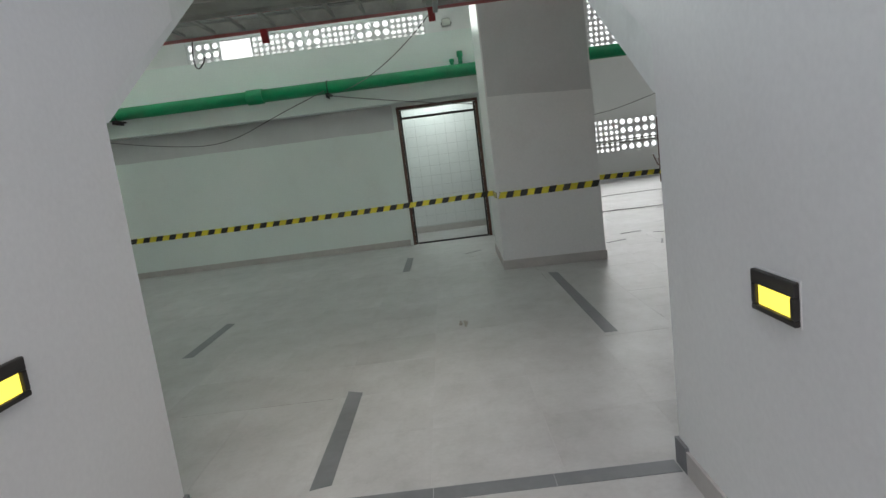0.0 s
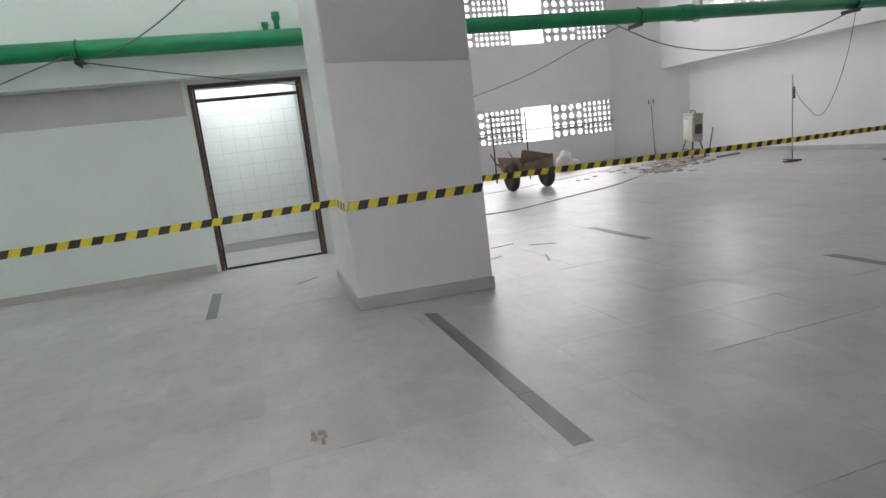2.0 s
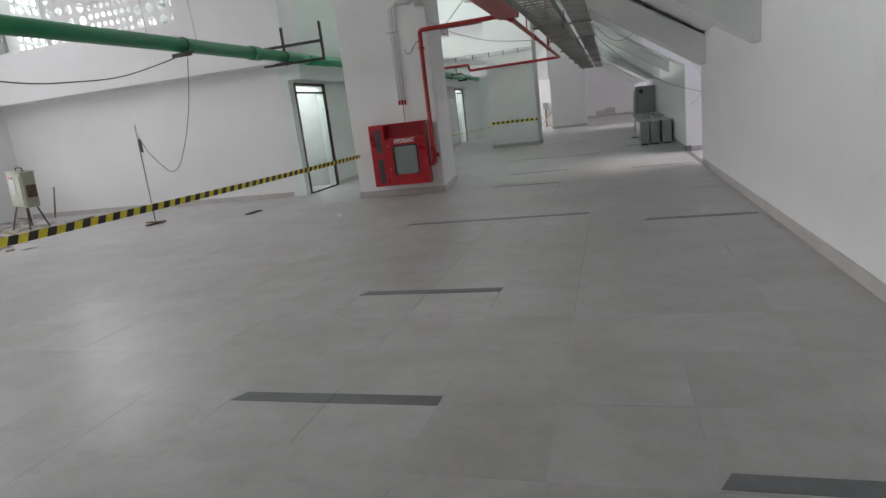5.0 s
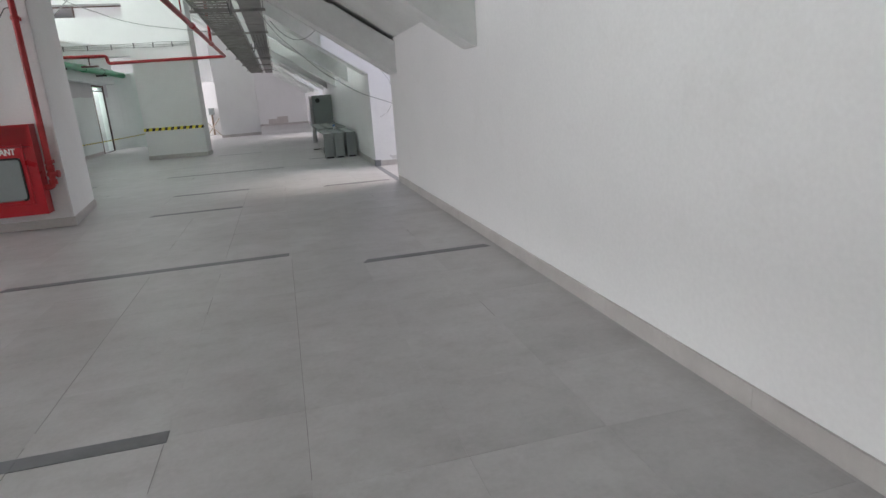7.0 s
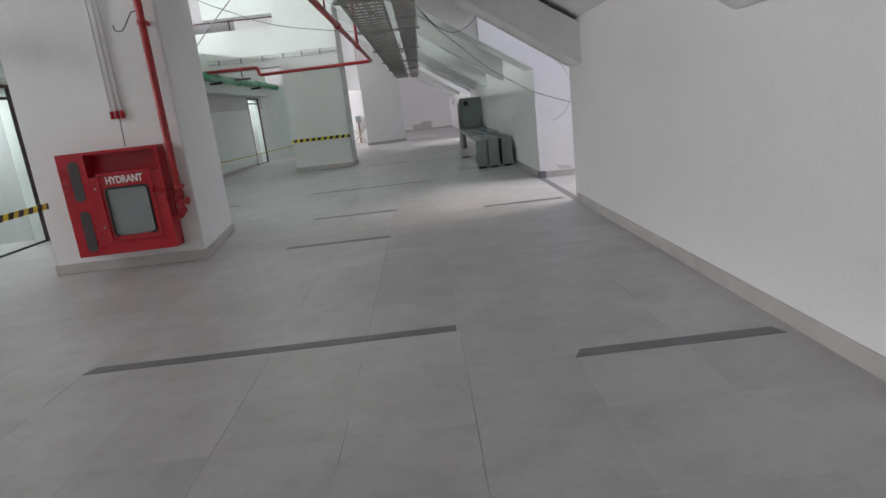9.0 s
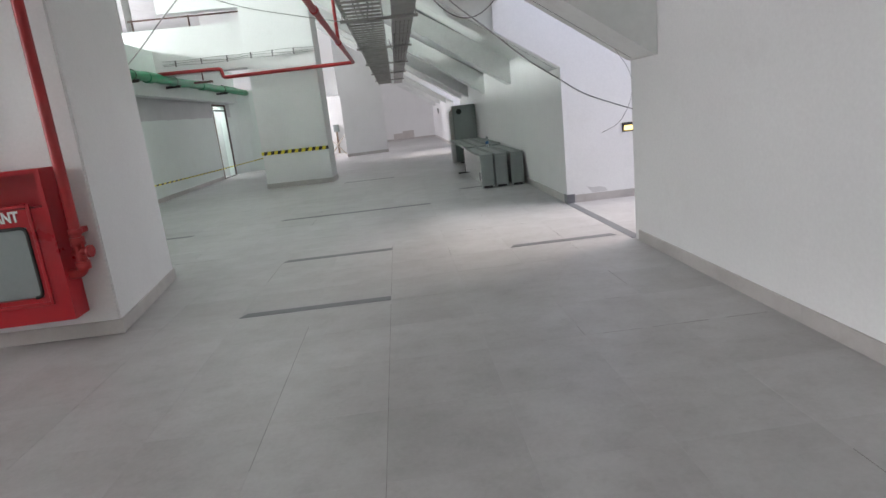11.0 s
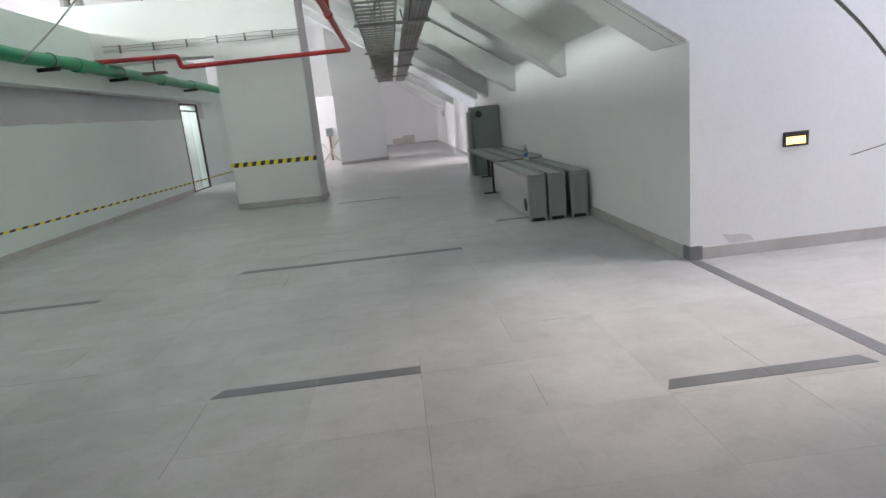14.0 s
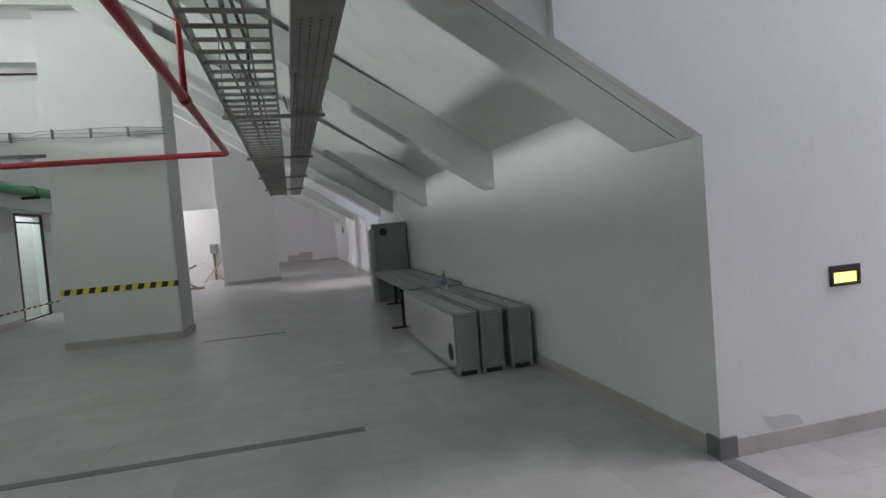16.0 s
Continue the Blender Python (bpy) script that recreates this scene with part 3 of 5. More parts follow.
# ---- doorways ----
def doorway(a, b, i):
    d = thing(f"door_{i}", ((a + b) / 2, OUT_Y, 0), "doorway with rusty outer posts and a dark inner steel frame, no leaf", "doorway", "steel-framed doorways", "structure")
    o = d.location
    for n, x0, x1, z0, z1, y0, y1, m, lab in (
            ("post", a - 0.05, a, 0, 2.41, -0.02, 0.035, RUST, "rusty brown steel post"), ("post", b, b + 0.05, 0, 2.41, -0.02, 0.035, RUST, "rusty brown steel post"),
            ("head", a - 0.05, b + 0.05, 2.36, 2.41, -0.018, 0.033, RUST, "rusty brown steel head"), ("transom", a + 0.03, b - 0.03, 2.19, 2.23, -0.004, 0.024, DARK, "dark transom bar"),
            ("stile", a + 0.003, a + 0.03, 0.0, 2.355, -0.005, 0.025, DARK, "dark inner stile"), ("stile", b - 0.03, b - 0.003, 0.0, 2.355, -0.005, 0.025, DARK, "dark inner stile"),
            ("threshold", a + 0.035, b - 0.035, 0.0, 0.03, -0.004, 0.024, DARK, "dark threshold bar")):
        bm = cbox(x0 - o.x, x1 - o.x, y0, y1, z0, z1, 0.004, 1)
        part(n, bm, m, d, lab)
    return d


for i, (a, b) in enumerate(DOORS):
    doorway(a, b, i + 1)


# ---- pipes ----
pipe = thing("green_pipe", (0, 9.0, 2.82), "thick green painted pipe running along the outer wall", "pipe")
bm = bmesh.new()
tube(bm, [(x, 0, 0) for x in (-7.95, -2.6)], 0.10, 20)
tube(bm, [(x, 0, 0) for x in (-2.6, 6.0, 14.0)], 0.104, 20)
part("pipe_run", bm, GREEN, pipe)
bm = bmesh.new()
tube(bm, [(14.0 + 0.17 * k, 0, 0) for k in range(101)], 0.104, 16)
for v in bm.verts:
    r = 1 + 0.16 * noise.noise(v.co * 2.2) + 0.10 * noise.noise(v.co * 7.0)
    v.co = Vector((v.co.x, v.co.y * r, v.co.z * r - 0.012 * math.sin(v.co.x * 1.9)))
part("lagged_run", bm, GREEN, pipe, "green lagging wrapped unevenly round the pipe")
for x in (-2.6, 2.6, 6.8, 12.1, 17.6, 22.3, 26.0):
    bm = bmesh.new()
    tube(bm, [(x - 0.13, 0, 0), (x - 0.12, 0, 0), (x + 0.12, 0, 0), (x + 0.13, 0, 0)], 0.122, 20)
    part("coupling", bm, GREEN, pipe)
for x in (-4.9, -1.4, 5.95, 10.2, 13.1, 16.4, 19.6, 21.4, 23.8, 28.0):
    bm = cbox(x - 0.03, x + 0.03, -0.16, 0.2, -0.125, -0.104, 0.003, 1)
    box(bm, x - 0.03, x - 0.024, -0.155, 0.195, -0.165, -0.125)
    part("bracket", bm, DARK, pipe, "dark steel angle bracket")
    bm = bmesh.new()
    tube(bm, [(x, 0.112 * math.cos(a), 0.112 * math.sin(a)) for a in (2 * math.pi * k / 16 for k in range(17))], 0.008, 6, False)
    part("clamp", bm, DARK, pipe, "dark U-bolt clamp")
bm = bmesh.new()
tube(bm, [(0.8, 0.05, 0.08), (0.8, 0.05, 0.30)], 0.035, 12)
tube(bm, [(0.8, 0.05, 0.22), (0.8, 0.05, 0.31)], 0.05, 12)
tube(bm, [(0.66, 0.05, 0.08), (0.66, 0.05, 0.19)], 0.03, 12)
tube(bm, [(0.66, 0.05, 0.15), (0.66, 0.05, 0.2)], 0.042, 12)
part("stub", bm, GREEN, pipe, "short green capped stub")
frame_hang = thing("pipe_hanger", (13.1, 8.55, 2.6), "dark steel hanger frame holding the green pipe", "hanger")
for y in (-0.39, 0.42):
    part("upright", cbox(-0.025, 0.025, y - 0.02, y + 0.02, 0.05, 0.75, 0.003, 1), DARK, frame_hang)
part("crossbar", cbox(-0.025, 0.025, -0.36, 1.2, 0.38, 0.43, 0.003, 1), DARK, frame_hang)
part("crossbar", cbox(-0.025, 0.025, -0.36, 0.9, 0.06, 0.10, 0.003, 1), DARK, frame_hang)

sp = thing("sprinkler_main", (0, 4.54, 2.80), "red painted steel fire pipe under the raked ceiling", "pipe")
bm = bmesh.new()
tube(bm, rounded([(12.5, 0, 0.06), (12.9, 0, 0.02), (23.1, 0, -0.03), (23.1, 3.06, -0.07), (23.0, 3.06, 0.12), (22.9, 4.46, 0.12)], 0.07), 0.042, 12)
part("pipe_run", bm, RED_PIPE, sp)
bm = bmesh.new()
tube(bm, rounded([(12.9, 0, 0.02), (12.72, 0.2, 0.06), (12.68, 1.56, 0.04), (12.68, 1.56, -2.26), (12.68, 1.72, -2.26)], 0.07), 0.038, 12)
part("riser", bm, RED_PIPE, sp, "red riser down to the hydrant cabinet")
bm = bmesh.new()
tube(bm, [(12.68, 1.60, -2.10), (12.66, 1.47, -2.10)], 0.03, 12)
tube(bm, [(12.66, 1.49, -2.10), (12.658, 1.465, -2.10)], 0.046, 12)
tube(bm, [(12.66, 1.52, -2.07), (12.66, 1.52, -2.02)], 0.014, 8)
part("hose_valve", bm, RED_PIPE, sp, "short red valve branch with a capped end")
for z in (-2.02, -2.2):
    bm = bmesh.new()
    tube(bm, [(12.68, 1.56, z - 0.03), (12.68, 1.56, z + 0.03)], 0.05, 12)
    part("coupling", bm, RED_PIPE, sp)
for z in (-0.25, -1.95):
    bm = bmesh.new()
    box(bm, 12.66, 12.83, 1.54, 1.58, z - 0.02, z + 0.02)
    tube(bm, [(12.68, 1.56, z - 0.02), (12.68, 1.56, z + 0.02)], 0.048, 12)
    part("bracket", bm, RED_PIPE, sp)
for x, z in ((12.9, 0.02), (16.2, 0.004), (19.42, -0.012)):
    bm = bmesh.new()
    tube(bm, [(x - 0.09, 0, z), (x + 0.09, 0, z)], 0.055, 12)
    part("coupling", bm, RED_PIPE, sp)
bm = bmesh.new()
extrude_x(bm, [(-0.17, -0.01), (0.16, -0.01), (0.16, 0.18), (0.145, 0.18), (0.145, 0.008), (-0.155, 0.008), (-0.155, 0.18), (-0.17, 0.18)], -7.9, 12.62)
part("channel", bm, RED_PIPE, sp, "red painted steel channel carrying the pipe")
part("end_plate", cbox(12.622, 12.634, -0.175, 0.165, -0.015, 0.185, 0.003, 1), RED_PIPE, sp)
for x in (-1.15, 0.35, 4.0, 8.2):
    bm = bmesh.new()
    extrude_x(bm, [(-0.03, -0.012), (0.03, -0.012), (0.02, -0.14)], x - 0.012, x + 0.05)
    box(bm, x - 0.02, x + 0.06, -0.05, 0.05, -0.022, -0.012)
    part("gusset", bm, RED_PIPE, sp, "small red gusset under the channel")
for x in (19.42, 3.5, 9.0, 15.0):
    bm = bmesh.new()
    tube(bm, [(x, 0, 0.05), (x, 0, soffit(4.54, 2.2) - 2.80)], 0.012 if x != 19.42 else 0.03, 8)
    part("drop", bm, RED_PIPE, sp)
bm = bmesh.new()
tube(bm, [(22.98, 3.5, 0.12), (22.98, 3.5, -0.1)], 0.015, 6)
box(bm, 22.9, 23.06, 3.3, 3.7, -0.16, -0.12)
part("hanger", bm, RUST, sp)

bm = bmesh.new()
tube(bm, rounded([(-1.86, 4.75, 2.80), (-1.88, 4.75, 2.68), (-1.87, 4.75, 2.57), (-1.84, 4.75, 2.55), (-1.79, 4.75, 2.60), (-1.77, 4.75, 2.65)], 0.06), 0.007, 6)
single("cable", bm, CABLE, "loose cable end looping below the red channel", "cable")

# ---- cable trays ----
lad = thing("cable_ladder", (0, 3.95, 2.70), "galvanised steel cable ladder hung under the stand", "cable tray")
for y in (-0.255, 0.235):
    bm = bmesh.new()
    box(bm, -7.9, 33.0, y, y + 0.02, 0.0, 0.10)
    part("side_rail", bm, TRAY, lad)
rung = mesh_of("rung", cbox(-0.014, 0.014, -0.235, 0.235, 0.005, 0.03, 0.003, 1), TRAY)
for k in range(160):
    ob = new("rung", rung)
    ob.location = (-7.5 + k * 0.252, 0, 0)
    ob.parent = lad
for k in range(4):
    bm = bmesh.new()
    rnd = random.Random(k)
    pts = [(-7.9 + i * 0.85, max(-0.21, min(0.21, -0.12 + k * 0.06 + rnd.uniform(-0.035, 0.035))), 0.045 + 0.008 * (k % 2) + rnd.uniform(0, 0.012)) for i in range(49)]
    tube(bm, pts, 0.008 + 0.004 * (k % 3), 6)
    part("cable", bm, CABLE if k % 2 else CABLE_LIGHT, lad, "cable lying in the ladder")
per = thing("perforated_tray", (0, 3.44, 2.70), "galvanised perforated cable tray seen from below", "cable tray")
length_me = bmesh.new()
extrude_x(length_me, [(-0.147, 0.10), (-0.147, 0.0), (0.147, 0.0), (0.147, 0.10), (0.144, 0.10), (0.144, 0.003), (-0.144, 0.003), (-0.144, 0.10)], 0, 2.915)
length_me = mesh_of("tray_length", length_me, TRAY)
for k in range(14):
    ob = new("tray_length", length_me)
    ob.location, ob.parent = (-7.9 + k * 2.92, 0, 0), per
for k in range(14):
    x0 = -7.9 + k * 2.92
    part("joint_plate", cbox(x0 - 0.05, x0 + 0.05, -0.155, 0.155, -0.006, 0.105), TRAY, per)
bm = bmesh.new()
for i in range(90):
    for j in range(4):
        x, y = 17.0 + i * 0.065 + (0.03 if j % 2 else 0), -0.09 + j * 0.06
        box(bm, x - 0.012, x + 0.012, y - 0.005, y + 0.005, -0.003, -0.001)
tagged(part("perforation", bm, DARK, per, "rows of small dark slots"), kind="stuff")
for x in (-4.0, 0.4, 5.4, 9.6, 13.6, 16.5, 19.8, 23.2, 26.5, 30.0):
    h = thing("tray_hanger", (x, 3.7, 2.66), "galvanised trapeze hanger under the cable trays", "hanger", "tray hangers")
    part("channel", cbox(-0.02, 0.02, -0.46, 0.56, 0.0, 0.038, 0.003, 1), TRAY, h)
    for y in (-0.43, 0.53):
        bm = bmesh.new()
        tube(bm, [(0, y, 0.0), (0, y, soffit(3.7 + y, 2.2) - 2.66)], 0.006, 6)
        part("rod", bm, TRAY, h)
for y0, x0, seed in ((3.55, 18.2, 1), (3.62, 12.2, 2)):
    bm = bmesh.new()
    tube(bm, sagging((x0, y0, 2.72), (x0 + 0.9, y0 + 0.1, 2.72), 0.22, 14), 0.009, 6)
    single("cable", bm, CABLE, "loose dark cable looping under the tray", "cable")

# ---- hydrant ----
hyd = thing("hydrant_cabinet", (12.80, 6.73, 0.22), "red steel fire hydrant cabinet fixed to the column", "hydrant")
hyd.rotation_euler = (0, 0, radians(1.8))
W0, W1, HH, DD = -0.525, 0.525, 1.11, 0.22
# body with a recess along the top
bm = bmesh.new()
box(bm, -DD + 0.03, -0.01, W0, W1, 0.0, 0.84)
box(bm, -DD + 0.03, -0.01, W0, W0 + 0.03, 0.84, HH)
box(bm, -DD + 0.03, -0.01, W1 - 0.28, W1, 0.84, HH)
box(bm, -DD + 0.03, -0.01, W0 + 0.03, W1 - 0.28, HH - 0.025, HH)
box(bm, -0.035, -0.012, W0 + 0.03, W1 - 0.28, 0.84, HH - 0.025)
part("body", bm, RED, hyd)
bm = bmesh.new()
front = -DD
for y0, y1, z0, z1 in ((W0, W1 - 0.285, 0, 0.19), (W0, W0 + 0.175, 0.19, 0.84), (W0 + 0.625, W1 - 0.285, 0.19, 0.84), (W0 + 0.175, W0 + 0.625, 0.715, 0.84), (W0, W1 - 0.285, HH - 0.03, HH), (W0, W0 + 0.035, 0.84, HH - 0.03)):
    box(bm, front, front + 0.03, y0, y1, z0, z1)
part("door", bm, RED, hyd, "red door with raised frame")
bm = bmesh.new()
box(bm, front + 0.012, front + 0.02, W0 + 0.18, W0 + 0.62, 0.195, 0.71)
part("window", bm, PANE, hyd, "cloudy grey window pane")
bm = bmesh.new()
loop = [(W0 + 0.18, 0.195), (W0 + 0.62, 0.195), (W0 + 0.62, 0.71), (W0 + 0.18, 0.71)]
pts = rounded([(front - 0.001, y, z) for y, z in loop + loop[:2]], 0.05)[1:-1]
tube(bm, pts, 0.013, 6, False)
part("gasket", bm, BLACK, hyd, "black rubber gasket round the window")
for z0, z1 in ((0.05, 0.50), (0.60, 1.03)):
    bm = bmesh.new()
    prism(bm, [(W1 - 0.16 + 0.055 * math.cos(a), (z0 + z1) / 2 + ((z1 - z0) / 2 - 0.055) * (1 if math.sin(a) > 0 else -1) + 0.055 * math.sin(a)) for a in (2 * math.pi * (k + 0.5) / 20 for k in range(20))], front - 0.003, front + 0.02)
    bmesh.ops.rotate(bm, verts=bm.verts, cent=(0, 0, 0), matrix=Matrix(((0, 0, 1), (1, 0, 0), (0, 1, 0))))
    part("side_pane", bm, SIDE_PANE, hyd, "narrow dark rounded side pane")
part("side_door", cbox(front + 0.001, front + 0.03, W1 - 0.282, W1, 0.0, HH), RED, hyd)
bm = bmesh.new()
for y0, y1, z0, z1 in ((W0 + 0.115, W0 + 0.14, 0.13, 0.875), (W0 + 0.655, W0 + 0.68, 0.13, 0.875), (W0 + 0.14, W0 + 0.655, 0.13, 0.155), (W0 + 0.14, W0 + 0.655, 0.85, 0.875)):
    box(bm, front - 0.014, front + 0.004, y0, y1, z0, z1)
bevelled(bm, 0.004, 1)
part("door_rim", bm, RED, hyd, "raised red rim round the window door")
for z in (0.30, 0.72):
    bm = bmesh.new()
    tube(bm, [(front - 0.012, W0 + 0.715, z), (front + 0.01, W0 + 0.715, z)], 0.012, 10)
    part("knob", bm, GALV, hyd, "small round metal knob")
txt = bpy.data.curves.new("lettering", "FONT")
txt.body, txt.size, txt.offset, txt.extrude, txt.align_x, txt.align_y = "HYDRANT", 0.105, 0.0035, 0.002, "CENTER", "CENTER"
txt_ob = bpy.data.objects.new("lettering", txt)
dg = bpy.context.evaluated_depsgraph_get()
scene.collection.objects.link(txt_ob)
dg.update()
lm = bpy.data.meshes.new_from_object(txt_ob.evaluated_get(bpy.context.evaluated_depsgraph_get()))
bpy.data.objects.remove(txt_ob)
lm.materials.clear()
lm.materials.append(WHITE_PAINT)
let = new("lettering", lm)
let.parent = hyd
let.matrix_local = Matrix.Translation((front - 0.004, W0 + 0.40, 0.79)) @ Matrix(((0, 0, -1, 0), (-1, 0, 0, 0), (0, 1, 0, 0), (0, 0, 0, 1))).to_4x4() @ Matrix.Diagonal((0.78, 1, 1, 1))
tagged(let, "white lettering")
# three white conduits above the cabinet
for k, y in enumerate((6.61, 6.555, 6.50)):
    c = thing("conduit", (12.80, y + 0.06, 1.66), "white plastic conduit down the column with a red end cap", "conduit", "conduits on the column")
    bm = bmesh.new()
    tube(bm, rounded([(0, 0, 0), (0, 0, 1.66 + 0.035 * k), (0, -0.46 - 0.03 * k, 1.66 + 0.035 * k)], 0.12, 5), 0.010, 8)
    part("run", bm, CONDUIT, c)
    bm = bmesh.new()
    tube(bm, [(0, 0, -0.02), (0, 0, 0.06)], 0.021, 8)
    part("cap", bm, RED, c, "red end cap")
jb = thing("junction_box", (12.80, 6.09, 3.34), "white plastic junction box where the conduits meet", "junction box")
part("box", cbox(-0.05, -0.002, -0.08, 0.08, -0.1, 0.1, 0.008, 2), CONDUIT, jb)
part("lid", cbox(-0.058, -0.051, -0.07, 0.07, -0.09, 0.09, 0.004, 1), GREY_PAINT, jb, "grey lid")
part("saddle", cbox(-0.02, 0.0, 0.45, 0.66, -0.46, -0.44, 0.003, 1), GREY_PAINT, jb, "grey saddle across the conduits")
bm = bmesh.new()
tube(bm, sagging((12.80, 6.6, 1.65), (12.80, 6.61, 1.34), -0.01, 6), 0.006, 6)
single("cable", bm, CABLE, "thin cable between conduit and hydrant cabinet", "cable")
bm = bmesh.new()
tube(bm, rounded([(12.68, 6.13, 2.66), (12.67, 6.18, 2.66), (12.66, 6.30, 2.48), (12.66, 6.38, 2.49), (12.68, 6.39, 2.55)], 0.04), 0.007, 6)
single("wire_hook", bm, CABLE, "bent grey wire hook by the riser", "wire")


# ---- step lights ----
def step_light(x, y, z, facing, glow):
    d = thing("step_light", (x, y, z), "dark framed recessed step light glowing yellow on the wall", "wall light", "passage step lights")
    w, h = 0.11, 0.061
    a, b = sorted((0.0, 0.018 * facing))
    for n, y0, y1, z0, z1 in (("frame_top", -w, w, h - 0.042, h), ("frame_bottom", -w, w, -h, -h + 0.018), ("frame_side", -w, -w + 0.022, -h + 0.018, h - 0.042), ("frame_side", w - 0.022, w, -h + 0.018, h - 0.042)):
        part(n, cbox(a, b, y0, y1, z0, z1, 0.003, 1), DARK, d)
    a, b = sorted((0.001, 0.006 * facing))
    part("diffuser", cbox(a, b, -w + 0.022, w - 0.022, -h + 0.018, h - 0.042), glow, d, "glowing yellow diffuser")
    a, b = sorted((0.0, 0.004))
    part("plate", cbox(-0.002, 0.002, -w - 0.005, w + 0.005, -h - 0.005, h + 0.005), WHITE_PAINT, d, "pale backing plate")
    return d


step_light(PASSAGES[0][1], 0.645, 0.955, -1, LAMP_GLOW)
step_light(PASSAGES[0][0], 0.615, 0.97, 1, LAMP_GLOW)
step_light(PASSAGES[1][1], 0.553, 0.952, -1, LAMP_GLOW_PALE)
step_light(PASSAGES[1][0], 0.50, 0.94, 1, LAMP_GLOW_PALE)


# ---- hazard tape ----
def tape(pts, label, width=0.066):
    """A band of slanted yellow and black stripes along a polyline."""
    pts = [Vector(p) for p in pts]
    lens = [0.0]
    for a, b in zip(pts, pts[1:]):
        lens.append(lens[-1] + (b - a).length)

    def at(s):
        s = max(0.0, min(s, lens[-1] - 1e-6))
        for i in range(len(pts) - 1):
            if s <= lens[i + 1]:
                return pts[i].lerp(pts[i + 1], (s - lens[i]) / max(1e-9, lens[i + 1] - lens[i]))
        return pts[-1]

    bm, s, k, step = bmesh.new(), -0.04, 0, 0.085
    up = Vector((0, 0, width / 2))
    while s < lens[-1]:
        e, sl = s + step, 0.03
        cutsv = [s, e]
        lo = [bm.verts.new(at(v) - up) for v in cutsv]
        hi = [bm.verts.new(at(v + sl) + up) for v in cutsv]
        bm.faces.new((lo[0], lo[1], hi[1], hi[0])).material_index = k % 2
        s, k = e, k + 1
    return single("hazard_tape", bm, (YELLOW, TAPE_BLACK), label, "hazard tape", "hazard tape round the columns")


tape(sagging((-7.98, 6.62, 0.95), (0.90, 6.68, 0.93), 0.05, 24), "yellow and black hazard tape strung to the column")
tape([(0.90, 6.68, 0.925), (0.903, 6.232, 0.92), (2.146, 6.122, 0.93), (2.20, 7.0, 0.93)], "yellow and black hazard tape wrapped round the column", 0.076)
tape(sagging((2.20, 7.0, 0.94), (12.82, 7.60, 0.80), 0.03, 30), "yellow and black hazard tape strung across the bay")
tape(sagging((14.42, 7.6, 0.82), (23.6, 7.04, 0.76), 0.02, 30), "yellow and black hazard tape strung between columns", 0.022)
tape([(23.30, 7.075, 0.86), (23.19, 5.42, 0.86)], "yellow and black hazard tape on the column face", 0.085)

# ---- steel cabinets stacked by the wall ----
for k in range(3):
    y0 = (1.541, 1.828, 2.079)[k]
    c = thing("steel_cabinet", (18.73, y0, 0), "grey-green steel cabinet lying on its long side by the wall", "cabinet", "cabinets lying by the wall")
    L, w, h = 2.55, 0.222, 0.595
    part("body", cbox(0.03, L, 0.0, w, 0.035, h - 0.01, 0.006, 1), CABINET, c)
    part("end_panel", cbox(0.012, 0.032, 0.03, w - 0.03, 0.06, h - 0.05), CABINET, c)
    for yy in (0.0, w - 0.03):
        part("flange", cbox(0.0, 0.032, yy, yy + 0.03, 0.0, h, 0.004, 1), CABINET, c)
    part("flange", cbox(0.0, 0.032, 0.03, w - 0.03, h - 0.04, h - 0.002, 0.003, 1), CABINET, c)
    # black strip drawn for the shade in the gap below the end
    part("kick", cbox(0.015, 0.03, 0.03, w - 0.03, 0.0, 0.04), BLACK, c, "dark gap under the end")
    for yy in (0.005, w - 0.025):
        part("lid_lip", cbox(0.03, L, yy, yy + 0.02, h - 0.012, h + 0.006), CABINET, c)
    if k == 2:
        part("side_sheet", cbox(0.034, L - 0.01, w, w + 0.004, 0.04, h - 0.03), BRIGHT_STEEL, c, "polished steel side sheet")
        bm = bmesh.new()
        tube(bm, [(0.20, w + 0.002, 0.2), (0.20, w + 0.007, 0.2)], 0.085, 20)
        part("vent", bm, BLACK, c, "round dark vent disc")
for k, (y0, z) in enumerate(((1.52, 0.585), (1.80, 0.588), (2.06, 0.586))):
    c = thing("steel_door_panel", (21.2, y0, z), "long grey-green steel panel resting on the stacked cabinets", "panel", "panels on the cabinets")
    part("sheet", cbox(-0.1, 3.5, 0.0, 0.24, 0.0, 0.025, 0.004, 1), CABINET, c)
    part("lip", cbox(-0.1, 3.5, 0.0, 0.015, 0.025, 0.05), CABINET, c)
    part("lip", cbox(-0.1, 3.5, 0.225, 0.24, 0.025, 0.05), CABINET, c)
st = thing("prop_stand", (21.75, 2.24, 0), "dark steel prop with a flat foot under the panels", "stand")
part("post", cbox(-0.025, 0.025, -0.025, 0.025, 0.02, 0.585, 0.003, 1), DARK, st)
part("foot", cbox(-0.03, 0.03, -0.18, 0.18, 0.0, 0.025, 0.003, 1), DARK, st)
st2 = copy_thing(st, pose(24.4, 1.9, 0))
cab = thing("steel_cabinet", (24.9, 1.50, 0), "tall grey-green steel cabinet standing upright behind the panels", "cabinet")
part("body", cbox(0.03, 0.45, 0.0, 0.63, 0.0, 1.53, 0.008, 1), CABINET, cab)
part("door", cbox(0.0, 0.028, 0.01, 0.62, 0.03, 1.52, 0.004, 1), CABINET, cab)
bm = bmesh.new()
